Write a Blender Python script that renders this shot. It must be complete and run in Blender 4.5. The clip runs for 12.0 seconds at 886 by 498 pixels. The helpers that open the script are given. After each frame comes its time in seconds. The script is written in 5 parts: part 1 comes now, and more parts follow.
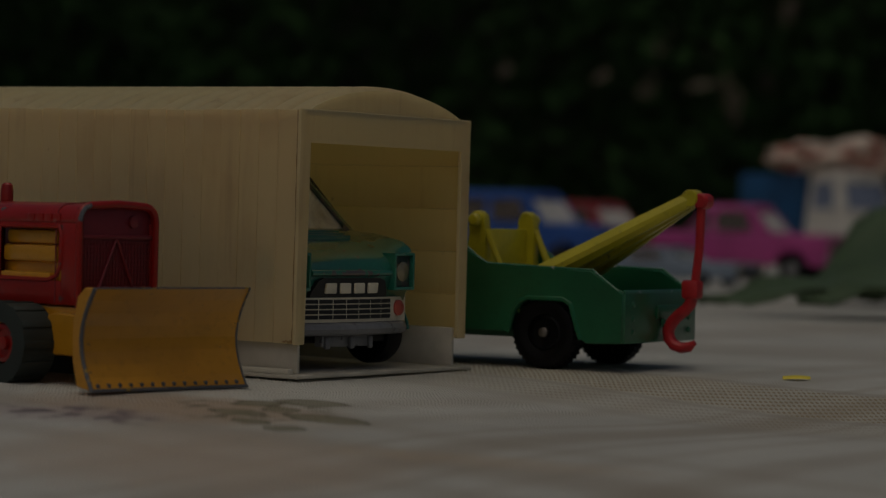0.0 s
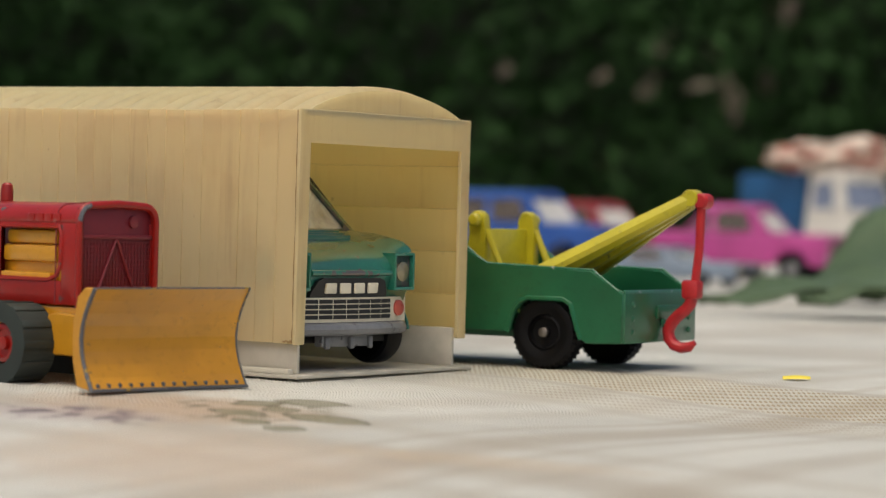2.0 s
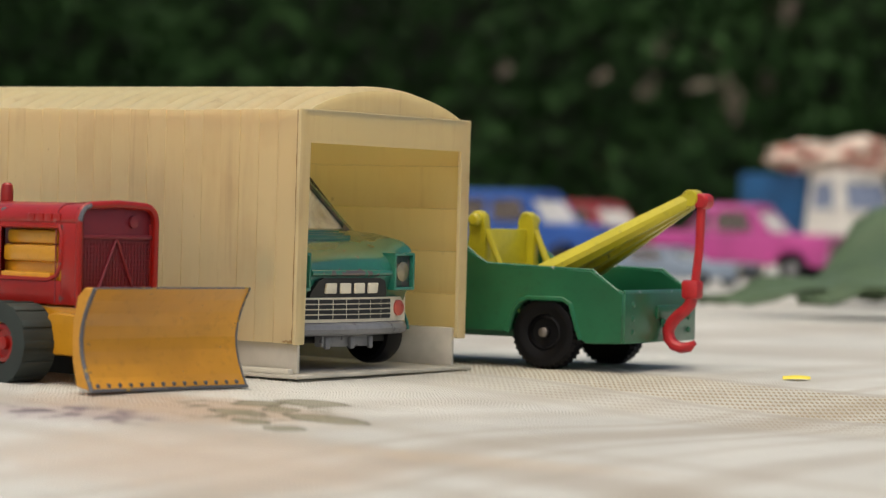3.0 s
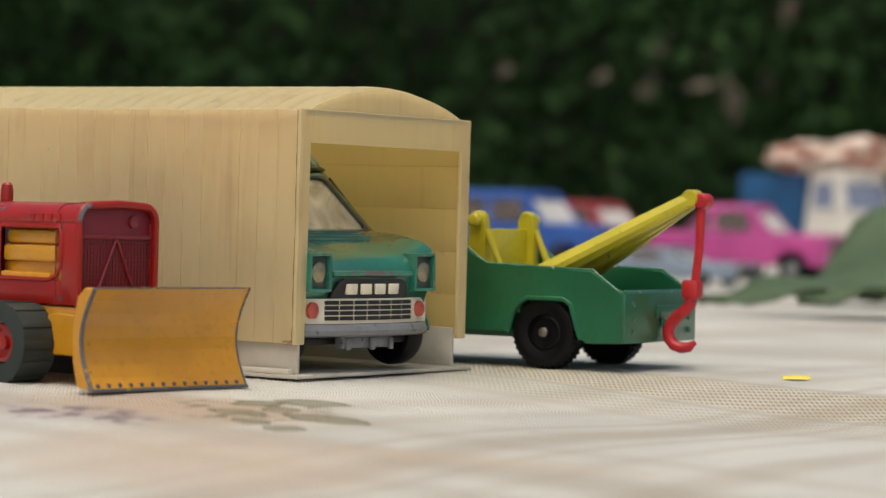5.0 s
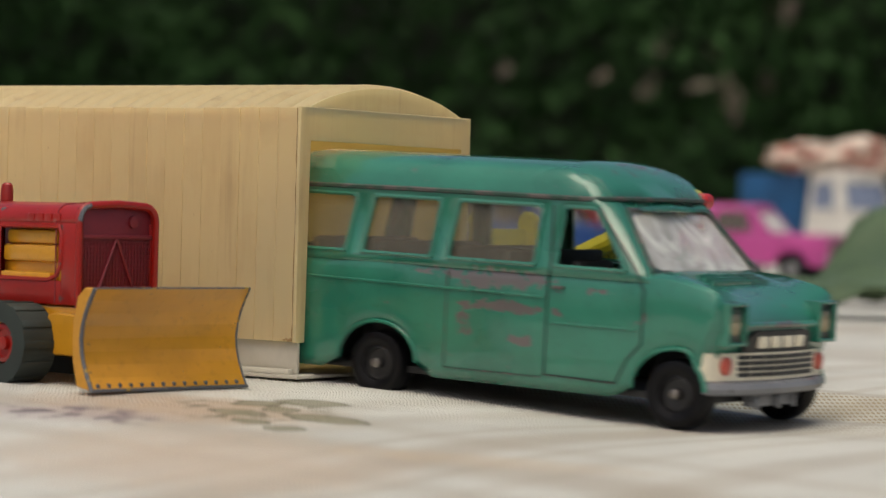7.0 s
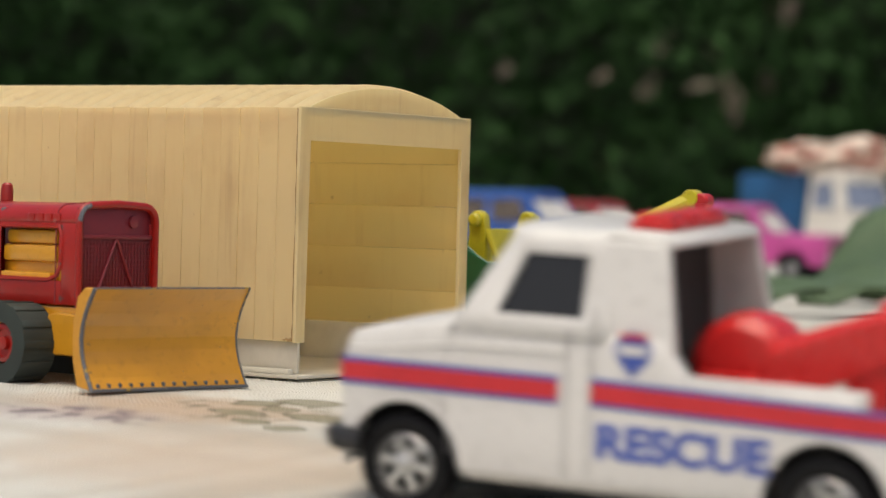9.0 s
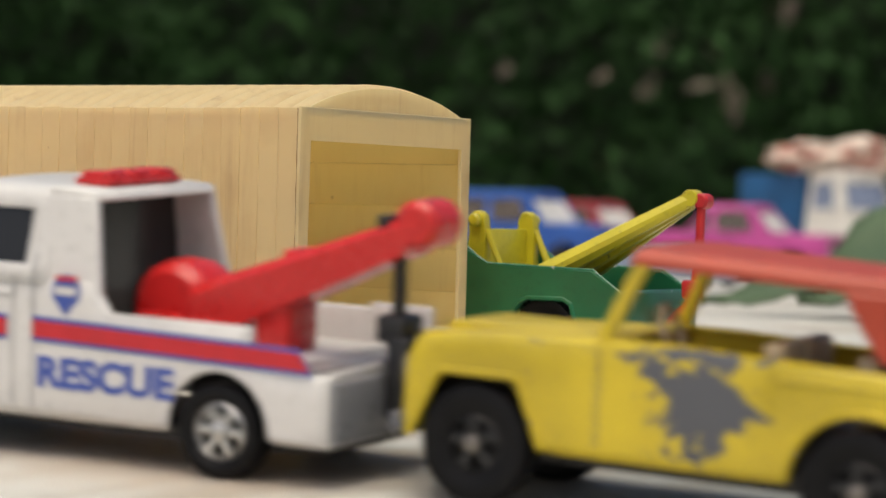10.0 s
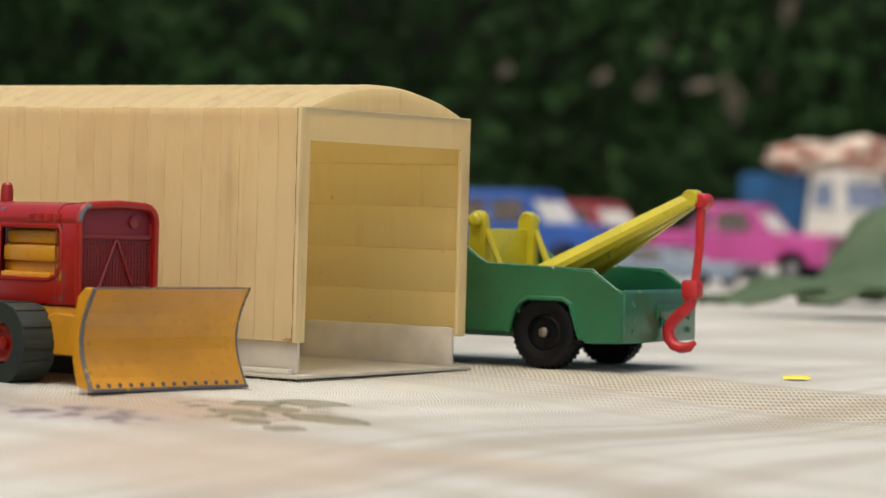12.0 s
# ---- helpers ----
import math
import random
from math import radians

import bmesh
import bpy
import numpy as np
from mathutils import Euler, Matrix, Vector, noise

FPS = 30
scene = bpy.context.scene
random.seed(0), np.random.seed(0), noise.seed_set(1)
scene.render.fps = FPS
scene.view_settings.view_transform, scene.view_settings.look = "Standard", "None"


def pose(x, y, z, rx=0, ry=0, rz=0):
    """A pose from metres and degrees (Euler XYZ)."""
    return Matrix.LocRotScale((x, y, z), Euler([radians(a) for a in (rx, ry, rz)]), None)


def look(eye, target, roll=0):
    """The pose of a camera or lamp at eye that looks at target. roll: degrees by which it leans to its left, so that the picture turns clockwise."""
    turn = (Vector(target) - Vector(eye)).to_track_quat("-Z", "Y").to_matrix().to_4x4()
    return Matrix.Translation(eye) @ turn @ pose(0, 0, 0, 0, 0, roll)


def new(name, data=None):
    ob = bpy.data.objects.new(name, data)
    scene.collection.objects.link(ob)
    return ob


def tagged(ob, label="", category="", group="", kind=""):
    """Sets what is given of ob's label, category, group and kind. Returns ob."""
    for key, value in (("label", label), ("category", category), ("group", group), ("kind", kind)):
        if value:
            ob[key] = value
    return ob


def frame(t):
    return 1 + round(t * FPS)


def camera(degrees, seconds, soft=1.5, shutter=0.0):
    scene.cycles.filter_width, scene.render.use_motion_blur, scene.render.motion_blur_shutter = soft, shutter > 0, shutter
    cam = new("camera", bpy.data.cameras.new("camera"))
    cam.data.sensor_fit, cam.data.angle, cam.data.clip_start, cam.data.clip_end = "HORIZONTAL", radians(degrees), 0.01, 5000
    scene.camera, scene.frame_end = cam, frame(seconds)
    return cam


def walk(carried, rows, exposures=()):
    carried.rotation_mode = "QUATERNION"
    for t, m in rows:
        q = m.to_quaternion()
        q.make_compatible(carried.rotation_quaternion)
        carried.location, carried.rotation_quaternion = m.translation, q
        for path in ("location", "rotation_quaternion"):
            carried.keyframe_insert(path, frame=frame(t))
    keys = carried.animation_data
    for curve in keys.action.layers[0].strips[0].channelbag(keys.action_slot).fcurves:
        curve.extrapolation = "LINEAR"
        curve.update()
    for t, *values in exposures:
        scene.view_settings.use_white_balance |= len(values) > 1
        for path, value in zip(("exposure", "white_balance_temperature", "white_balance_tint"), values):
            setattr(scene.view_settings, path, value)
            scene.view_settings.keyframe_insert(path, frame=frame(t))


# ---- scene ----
cam = camera(18.0, 12.0, soft=1.25, shutter=0.5)
EYE = (0.0, 0.0, 0.0235)
VIEW = look(EYE, (0.0, 1.0, 0.0235 - 0.0103), 1.3)
walk(cam, [(0.0, VIEW), (12.0, VIEW)],
     exposures=[(0.0, -2.95), (0.5, -2.05), (1.0, -1.32), (1.5, -0.75), (2.0, -0.38), (2.5, -0.26), (5.0, -0.3), (6.0, -0.44), (7.2, -0.46), (8.8, -0.2), (10.8, -0.16), (12.0, -0.14)])
# lens opening: sharp at the garage, soft before and behind it
cam.data.dof.use_dof = True
cam.data.dof.focus_distance = 0.415
cam.data.dof.aperture_fstop = 33.0

# ---- light: open shade under a bright sky ----
world = bpy.data.worlds.new("sky")
scene.world = world
world.use_nodes = True
wn = world.node_tree.nodes
sky = wn.new("ShaderNodeTexSky")
sky.sky_type = "NISHITA"
sky.sun_disc = False
sky.sun_elevation = radians(58)
sky.sun_rotation = radians(200)
sky.dust_density = 6.0
sky.ozone_density = 0.4
wn["Background"].inputs["Strength"].default_value = 0.14
world.node_tree.links.new(sky.outputs[0], wn["Background"].inputs["Color"])
sun_data = bpy.data.lights.new("sun", "SUN")
sun_data.energy = 2.2
sun_data.angle = radians(48)
sun_data.color = (1.0, 0.945, 0.74)
sun = new("sun", sun_data)
sun.matrix_world = look((0, 0, 3), (0.25, 0.15, 0.0))

# ---- materials ----
def start_mat(name):
    m = bpy.data.materials.new(name)
    m.use_nodes = True
    nt = m.node_tree
    return m, nt, nt.nodes["Principled BSDF"]


def math_node(nt, op, a, b=None, c=None):
    n = nt.nodes.new("ShaderNodeMath")
    n.operation = op
    for k, v in enumerate((a, b, c)):
        if v is None:
            continue
        if isinstance(v, (int, float)):
            n.inputs[k].default_value = v
        else:
            nt.links.new(v, n.inputs[k])
    return n.outputs[0]


def noise_node(nt, vec, scale, detail=4.0, rough=0.55):
    n = nt.nodes.new("ShaderNodeTexNoise")
    n.inputs["Scale"].default_value = scale
    n.inputs["Detail"].default_value = detail
    n.inputs["Roughness"].default_value = rough
    nt.links.new(vec, n.inputs["Vector"])
    return n.outputs["Fac"]


def mix_node(nt, fac, a, b):
    n = nt.nodes.new("ShaderNodeMix")
    n.data_type = "RGBA"
    for sock, v in ((n.inputs[0], fac), (n.inputs[6], a), (n.inputs[7], b)):
        if isinstance(v, (int, float)):
            sock.default_value = v
        elif isinstance(v, tuple):
            sock.default_value = (*v, 1.0)
        else:
            nt.links.new(v, sock)
    return n.outputs[2]


def ramp01(nt, v, lo, hi):
    n = nt.nodes.new("ShaderNodeMapRange")
    n.inputs["From Min"].default_value = lo
    n.inputs["From Max"].default_value = hi
    nt.links.new(v, n.inputs["Value"])
    return n.outputs["Result"]


def bump_node(nt, height, strength, distance, bsdf):
    n = nt.nodes.new("ShaderNodeBump")
    n.inputs["Strength"].default_value = strength
    n.inputs["Distance"].default_value = distance
    nt.links.new(height, n.inputs["Height"])
    nt.links.new(n.outputs["Normal"], bsdf.inputs["Normal"])


def coords(nt, kind="Object"):
    return nt.nodes.new("ShaderNodeTexCoord").outputs[kind]


def paint(name, col, chip=(0.2, 0.2, 0.21), thr=0.68, scale=300.0, rough=0.33, patches=(), coat=0.3, vary=0.16, gloss=0.2):
    """Worn enamel over cast metal: chips, rubbed patches, faint dirt and orange peel."""
    m, nt, b = start_mat(name)
    co = coords(nt)
    n1 = noise_node(nt, co, scale, 6.0, 0.62)
    v = n1
    for (cx, cy, cz, rx, ry, rz, k) in patches:
        s = nt.nodes.new("ShaderNodeVectorMath")
        s.operation = "SUBTRACT"
        nt.links.new(co, s.inputs[0])
        s.inputs[1].default_value = (cx / 1000, cy / 1000, cz / 1000)
        d = nt.nodes.new("ShaderNodeVectorMath")
        d.operation = "DIVIDE"
        nt.links.new(s.outputs[0], d.inputs[0])
        d.inputs[1].default_value = (rx / 1000, ry / 1000, rz / 1000)
        ln = nt.nodes.new("ShaderNodeVectorMath")
        ln.operation = "LENGTH"
        nt.links.new(d.outputs[0], ln.inputs[0])
        near = math_node(nt, "MAXIMUM", math_node(nt, "SUBTRACT", 1.0, ln.outputs["Value"]), 0.0)
        v = math_node(nt, "ADD", v, math_node(nt, "MULTIPLY", near, k))
    chipmask = ramp01(nt, v, thr, thr + 0.02)
    n2 = noise_node(nt, co, 60.0, 3.0)
    n3 = noise_node(nt, co, 900.0, 2.0)
    dark = tuple(c * (1 - vary * 1.6) for c in col)
    light = tuple(min(1, c * (1 + vary)) for c in col)
    base = mix_node(nt, ramp01(nt, n2, 0.3, 0.7), dark, light)
    base = mix_node(nt, math_node(nt, "MULTIPLY", ramp01(nt, n3, 0.55, 0.75), 0.25), base, tuple(c * 0.45 for c in col))
    nt.links.new(mix_node(nt, chipmask, base, chip), b.inputs["Base Color"])
    nt.links.new(math_node(nt, "MULTIPLY", chipmask, 0.35), b.inputs["Metallic"])
    r = math_node(nt, "ADD", math_node(nt, "MULTIPLY", n2, 0.25), rough - 0.1)
    nt.links.new(math_node(nt, "ADD", r, math_node(nt, "MULTIPLY", chipmask, 0.2)), b.inputs["Roughness"])
    b.inputs["Coat Weight"].default_value = coat
    b.inputs["Coat Roughness"].default_value = gloss
    h = math_node(nt, "SUBTRACT", math_node(nt, "MULTIPLY", n3, 0.25), chipmask)
    bump_node(nt, h, 0.5, 0.00012, b)
    return m


def plain(name, col, rough=0.5, metal=0.0, scale=400.0, vary=0.2, bump=0.00008, shine=0.5):
    m, nt, b = start_mat(name)
    co = coords(nt)
    n1 = noise_node(nt, co, scale, 5.0)
    n2 = noise_node(nt, co, scale * 0.15, 3.0)
    f = math_node(nt, "ADD", math_node(nt, "MULTIPLY", n1, 0.5), math_node(nt, "MULTIPLY", n2, 0.5))
    nt.links.new(mix_node(nt, ramp01(nt, f, 0.35, 0.65), tuple(c * (1 - vary) for c in col), tuple(min(1, c * (1 + vary)) for c in col)), b.inputs["Base Color"])
    nt.links.new(math_node(nt, "ADD", math_node(nt, "MULTIPLY", n1, 0.2), rough - 0.1), b.inputs["Roughness"])
    b.inputs["Metallic"].default_value = metal
    b.inputs["Specular IOR Level"].default_value = shine
    bump_node(nt, n1, 0.6, bump, b)
    return m


def old_plastic(name, col, stain, through_light=0.62, differ=0.22):
    """Yellowed moulded plastic with grime in streaks; it lets a little light through."""
    m, nt, b = start_mat(name)
    rnd = nt.nodes.new("ShaderNodeObjectInfo").outputs["Random"]
    shift = nt.nodes.new("ShaderNodeVectorMath")
    shift.operation = "ADD"
    nt.links.new(coords(nt), shift.inputs[0])
    nt.links.new(math_node(nt, "MULTIPLY", rnd, 3.7), shift.inputs[1])
    co = shift.outputs[0]
    mp = nt.nodes.new("ShaderNodeMapping")
    mp.inputs["Scale"].default_value = (1.0, 1.0, 0.16)
    mp.inputs["Location"].default_value = (0.013, 0.021, 0.0371)
    nt.links.new(co, mp.inputs["Vector"])
    streak = noise_node(nt, mp.outputs[0], 420.0, 5.0, 0.6)
    blot = noise_node(nt, co, 70.0, 4.0)
    spot = noise_node(nt, co, 500.0, 3.0)
    a = mix_node(nt, math_node(nt, "MULTIPLY", rnd, differ), col, tuple(c * d for c, d in zip(col, (0.93, 0.88, 0.78))))
    a = mix_node(nt, math_node(nt, "MULTIPLY", ramp01(nt, streak, 0.52, 0.75), 0.22), a, stain)
    a = mix_node(nt, math_node(nt, "MULTIPLY", ramp01(nt, blot, 0.52, 0.8), 0.4), a, stain)
    run = nt.nodes.new("ShaderNodeMapping")
    run.inputs["Scale"].default_value = (1.0, 1.0, 0.07)
    nt.links.new(co, run.inputs["Vector"])
    runs = ramp01(nt, noise_node(nt, run.outputs[0], 240.0, 4.0, 0.6), 0.58, 0.72)
    a = mix_node(nt, math_node(nt, "MULTIPLY", math_node(nt, "MULTIPLY", runs, ramp01(nt, blot, 0.4, 0.6)), 0.5), a, tuple(c * d for c, d in zip(stain, (0.85, 0.85, 0.9))))
    a = mix_node(nt, math_node(nt, "MULTIPLY", ramp01(nt, spot, 0.72, 0.78), 0.35), a, (0.35, 0.24, 0.11))
    nt.links.new(a, b.inputs["Base Color"])
    nt.links.new(math_node(nt, "ADD", math_node(nt, "MULTIPLY", blot, 0.3), 0.3), b.inputs["Roughness"])
    bump_node(nt, math_node(nt, "ADD", streak, spot), 0.5, 0.00008, b)
    t = nt.nodes.new("ShaderNodeBsdfTranslucent")
    nt.links.new(a, t.inputs["Color"])
    mx = nt.nodes.new("ShaderNodeMixShader")
    mx.inputs[0].default_value = through_light
    nt.links.new(b.outputs[0], mx.inputs[1])
    nt.links.new(t.outputs[0], mx.inputs[2])
    nt.links.new(mx.outputs[0], nt.nodes["Material Output"].inputs["Surface"])
    return m


def clear_plastic(name, col, see=0.5, rough=0.25, wave=0.0002, coat=0.0, streak=0.0):
    """Clear or milky plastic pane: partly see-through, with a glossy skin; streak paints pale glare on it."""
    m, nt, b = start_mat(name)
    co = coords(nt)
    n = noise_node(nt, co, 160.0, 5.0)
    nt.links.new(mix_node(nt, ramp01(nt, n, 0.35, 0.7), col, tuple(c * 0.75 for c in col)), b.inputs["Base Color"])
    b.inputs["Roughness"].default_value = rough
    bump_node(nt, n, 0.5, wave, b)
    b.inputs["Coat Weight"].default_value = coat
    b.inputs["Specular IOR Level"].default_value = 0.5 + 0.5 * coat
    t = nt.nodes.new("ShaderNodeBsdfTransparent")
    t.inputs["Color"].default_value = (0.93, 0.94, 0.9, 1)
    mx = nt.nodes.new("ShaderNodeMixShader")
    mx.inputs[0].default_value = 1 - see
    # whitish swirls in colour and opacity stand for sky reflections
    if streak:
        sw = nt.nodes.new("ShaderNodeTexNoise")
        sw.inputs["Scale"].default_value, sw.inputs["Detail"].default_value, sw.inputs["Distortion"].default_value = 85.0, 6.0, 3.0
        nt.links.new(co, sw.inputs["Vector"])
        glare = ramp01(nt, sw.outputs["Fac"], 0.34, 0.74)
        nt.links.new(math_node(nt, "ADD", math_node(nt, "MULTIPLY", glare, streak), 0.45), mx.inputs[0])
        nt.links.new(mix_node(nt, glare, col, (0.88, 0.87, 0.84)), b.inputs["Base Color"])
    nt.links.new(t.outputs[0], mx.inputs[1])
    nt.links.new(b.outputs[0], mx.inputs[2])
    nt.links.new(mx.outputs[0], nt.nodes["Material Output"].inputs["Surface"])
    return m


CREAM = old_plastic("yellowed_plastic", (0.92, 0.815, 0.55), (0.68, 0.52, 0.28))
CREAM_FRAME = old_plastic("yellowed_plastic_frame", (0.93, 0.84, 0.57), (0.70, 0.56, 0.31))
GRIME = old_plastic("grimy_joint", (0.50, 0.35, 0.17), (0.22, 0.13, 0.06), 0.3)
# yellower copy of CREAM: the glow inside the garage put into the colour
CREAM_IN = old_plastic("yellowed_plastic_inner_glow", (0.96, 0.81, 0.43), (0.80, 0.60, 0.25), 0.7, 0.06)
MILKY = clear_plastic("milky_plastic", (0.74, 0.70, 0.60), 0.26, 0.28)
VAN_PAINT = paint("van_green", (0.020, 0.178, 0.117), (0.14, 0.122, 0.118), 0.68, 620.0, 0.26, coat=1.0, gloss=0.07,
                  patches=((-5, -17, 18.0, 15, 10, 2.2, 0.42), (-3, -17, 14.2, 12, 10, 1.4, 0.44), (0, -17, 9.8, 4, 10, 1.5, 0.40), (-10, -17, 11, 1.8, 10, 4, 0.30), (12, -17, 17.4, 4, 10, 1.0, 0.3), (-22, -17, 33, 5, 8, 2, 0.2), (20, -17, 14, 3, 8, 5, 0.16),
                           (-17, -17, 18.5, 5, 8, 0.8, 0.16), (7, 0, 34, 5, 12, 2.5, 0.22), (32, 0, 13.9, 3.0, 11, 1.1, 0.26), (27, 0, 17, 6, 12, 2, 0.12)))
VAN_TRIM = paint("van_rubbed_edge", (0.022, 0.06, 0.043), (0.11, 0.098, 0.093), 0.5, 500.0, 0.45)
TOW_GREEN = paint("tow_green", (0.011, 0.12, 0.051), (0.35, 0.36, 0.36), 0.715, 500.0, 0.33, coat=0.4)
TOW_EDGE = paint("tow_green_edge", (0.015, 0.14, 0.065), (0.32, 0.36, 0.34), 0.61, 700.0, 0.3)
TOW_YELLOW = paint("tow_yellow", (0.54, 0.47, 0.018), (0.16, 0.15, 0.05), 0.69, 500.0, 0.36)
HOOK_RED = plain("hook_red", (0.44, 0.015, 0.02), 0.4, 0.0, 500.0)
DOZ_RED = paint("dozer_red", (0.32, 0.008, 0.004), (0.14, 0.10, 0.10), 0.65, 520.0, 0.3, coat=0.15)
DOZ_DARK = paint("dozer_grille_red", (0.20, 0.012, 0.02), (0.2, 0.1, 0.1), 0.74, 600.0, 0.5)
DOZ_YEL = paint("dozer_yellow", (0.62, 0.29, 0.016), (0.14, 0.10, 0.06), 0.685, 520.0, 0.28)
BARE = paint("bare_metal_edge", (0.095, 0.10, 0.115), (0.45, 0.30, 0.06), 0.62, 500.0, 0.45)
RUBBER = plain("black_rubber", (0.0035, 0.0035, 0.0045), 0.45, 0.0, 500.0, 0.4, shine=0.2)
GREEN_RUBBER = plain("green_black_rubber", (0.020, 0.029, 0.025), 0.6, 0.0, 500.0, 0.3)
STEEL = plain("cast_steel", (0.34, 0.34, 0.35), 0.42, 0.7, 600.0, 0.3)
BUMPER = paint("bumper_metal", (0.20, 0.205, 0.22), (0.12, 0.12, 0.13), 0.6, 500.0, 0.38)
AXLE = plain("axle_steel", (0.22, 0.20, 0.18), 0.4, 0.8, 700.0, 0.3)
IVORY = plain("ivory_paint", (0.78, 0.72, 0.56), 0.4, 0.0, 500.0, 0.12)
BLACK = plain("black_paint", (0.012, 0.012, 0.013), 0.45, 0.0, 500.0, 0.4)
LAMP_GLASS = plain("lamp_lens", (0.33, 0.29, 0.19), 0.2, 0.5, 700.0, 0.3)
RED_LENS = plain("red_lens", (0.50, 0.09, 0.06), 0.3, 0.0, 500.0, 0.15)
GLAZING = clear_plastic("window_plastic", (0.36, 0.32, 0.25), 0.82, 0.08, 0.0004, 0.5)
SCREEN = clear_plastic("screen_plastic", (0.58, 0.57, 0.53), 0.36, 0.06, 0.0012, 1.0, 0.5)
DARK_GLASS = plain("dark_window", (0.012, 0.012, 0.013), 0.15, 0.0, 300.0, 0.2, 0.00002)
SEAT_DARK = plain("dark_seat", (0.03, 0.03, 0.03), 0.6)
WHITE = paint("rescue_white", (0.64, 0.63, 0.615), (0.5, 0.5, 0.5), 0.80, 300.0, 0.3, vary=0.03)
STRIPE_RED = plain("stripe_red", (0.52, 0.02, 0.03), 0.35, 0.0, 400.0, 0.1)
STRIPE_BLUE = plain("stripe_blue", (0.05, 0.09, 0.36), 0.35, 0.0, 400.0, 0.1)
CRANE_RED = plain("crane_red", (0.53, 0.018, 0.018), 0.28, 0.0, 300.0, 0.1, 0.00003)
CHROME = plain("wheel_chrome", (0.55, 0.55, 0.54), 0.3, 0.85, 600.0, 0.2)
JEEP_YEL = paint("jeep_yellow", (0.58, 0.445, 0.018), (0.10, 0.105, 0.12), 0.66, 430.0, 0.38,
                 patches=((-4.0, 14, 13.4, 9.0, 9, 6.5, 0.42), (-4.5, 14, 13.0, 5, 9, 4, 0.3), (2.5, 14, 16.6, 4, 9, 2.0, 0.25), (-5, 14, 18.3, 13, 9, 1.2, 0.26), (-31, 13, 15.5, 2.2, 5, 3, 0.36),
                          (6, 14, 17.5, 5, 8, 1.0, 0.24), (-4, 14, 8, 7, 9, 2.5, 0.2), (-33, 0, 12, 4, 15, 8, 0.08)))
JEEP_RED = plain("jeep_roof_red", (0.40, 0.05, 0.022), 0.42, 0.0, 250.0, 0.14)
BEIGE = plain("beige_plastic", (0.42, 0.33, 0.20), 0.5, 0.0, 300.0, 0.2)
PALE_YEL = plain("pale_yellow_plastic", (0.72, 0.66, 0.30), 0.4, 0.0, 300.0, 0.1)


def leaf_mat(name, lo, hi, rough=0.45, clump=30.0, shine=0.4):
    m, nt, b = start_mat(name)
    geo = nt.nodes.new("ShaderNodeNewGeometry")
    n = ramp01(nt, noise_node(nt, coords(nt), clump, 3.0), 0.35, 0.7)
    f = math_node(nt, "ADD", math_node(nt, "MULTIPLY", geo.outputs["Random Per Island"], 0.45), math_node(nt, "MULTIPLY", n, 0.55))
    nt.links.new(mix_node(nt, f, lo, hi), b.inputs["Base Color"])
    b.inputs["Roughness"].default_value = rough
    b.inputs["Specular IOR Level"].default_value = shine
    return m


# hedge clumps run near-black to green: lit and shaded patches put into the colour
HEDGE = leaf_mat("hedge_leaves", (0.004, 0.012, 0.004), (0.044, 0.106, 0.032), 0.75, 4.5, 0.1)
PALE_LEAF = leaf_mat("withered_leaves", (0.10, 0.08, 0.06), (0.17, 0.14, 0.11), 0.6)
SAGE = leaf_mat("fresh_leaf", (0.045, 0.078, 0.036), (0.095, 0.145, 0.07), 0.5)


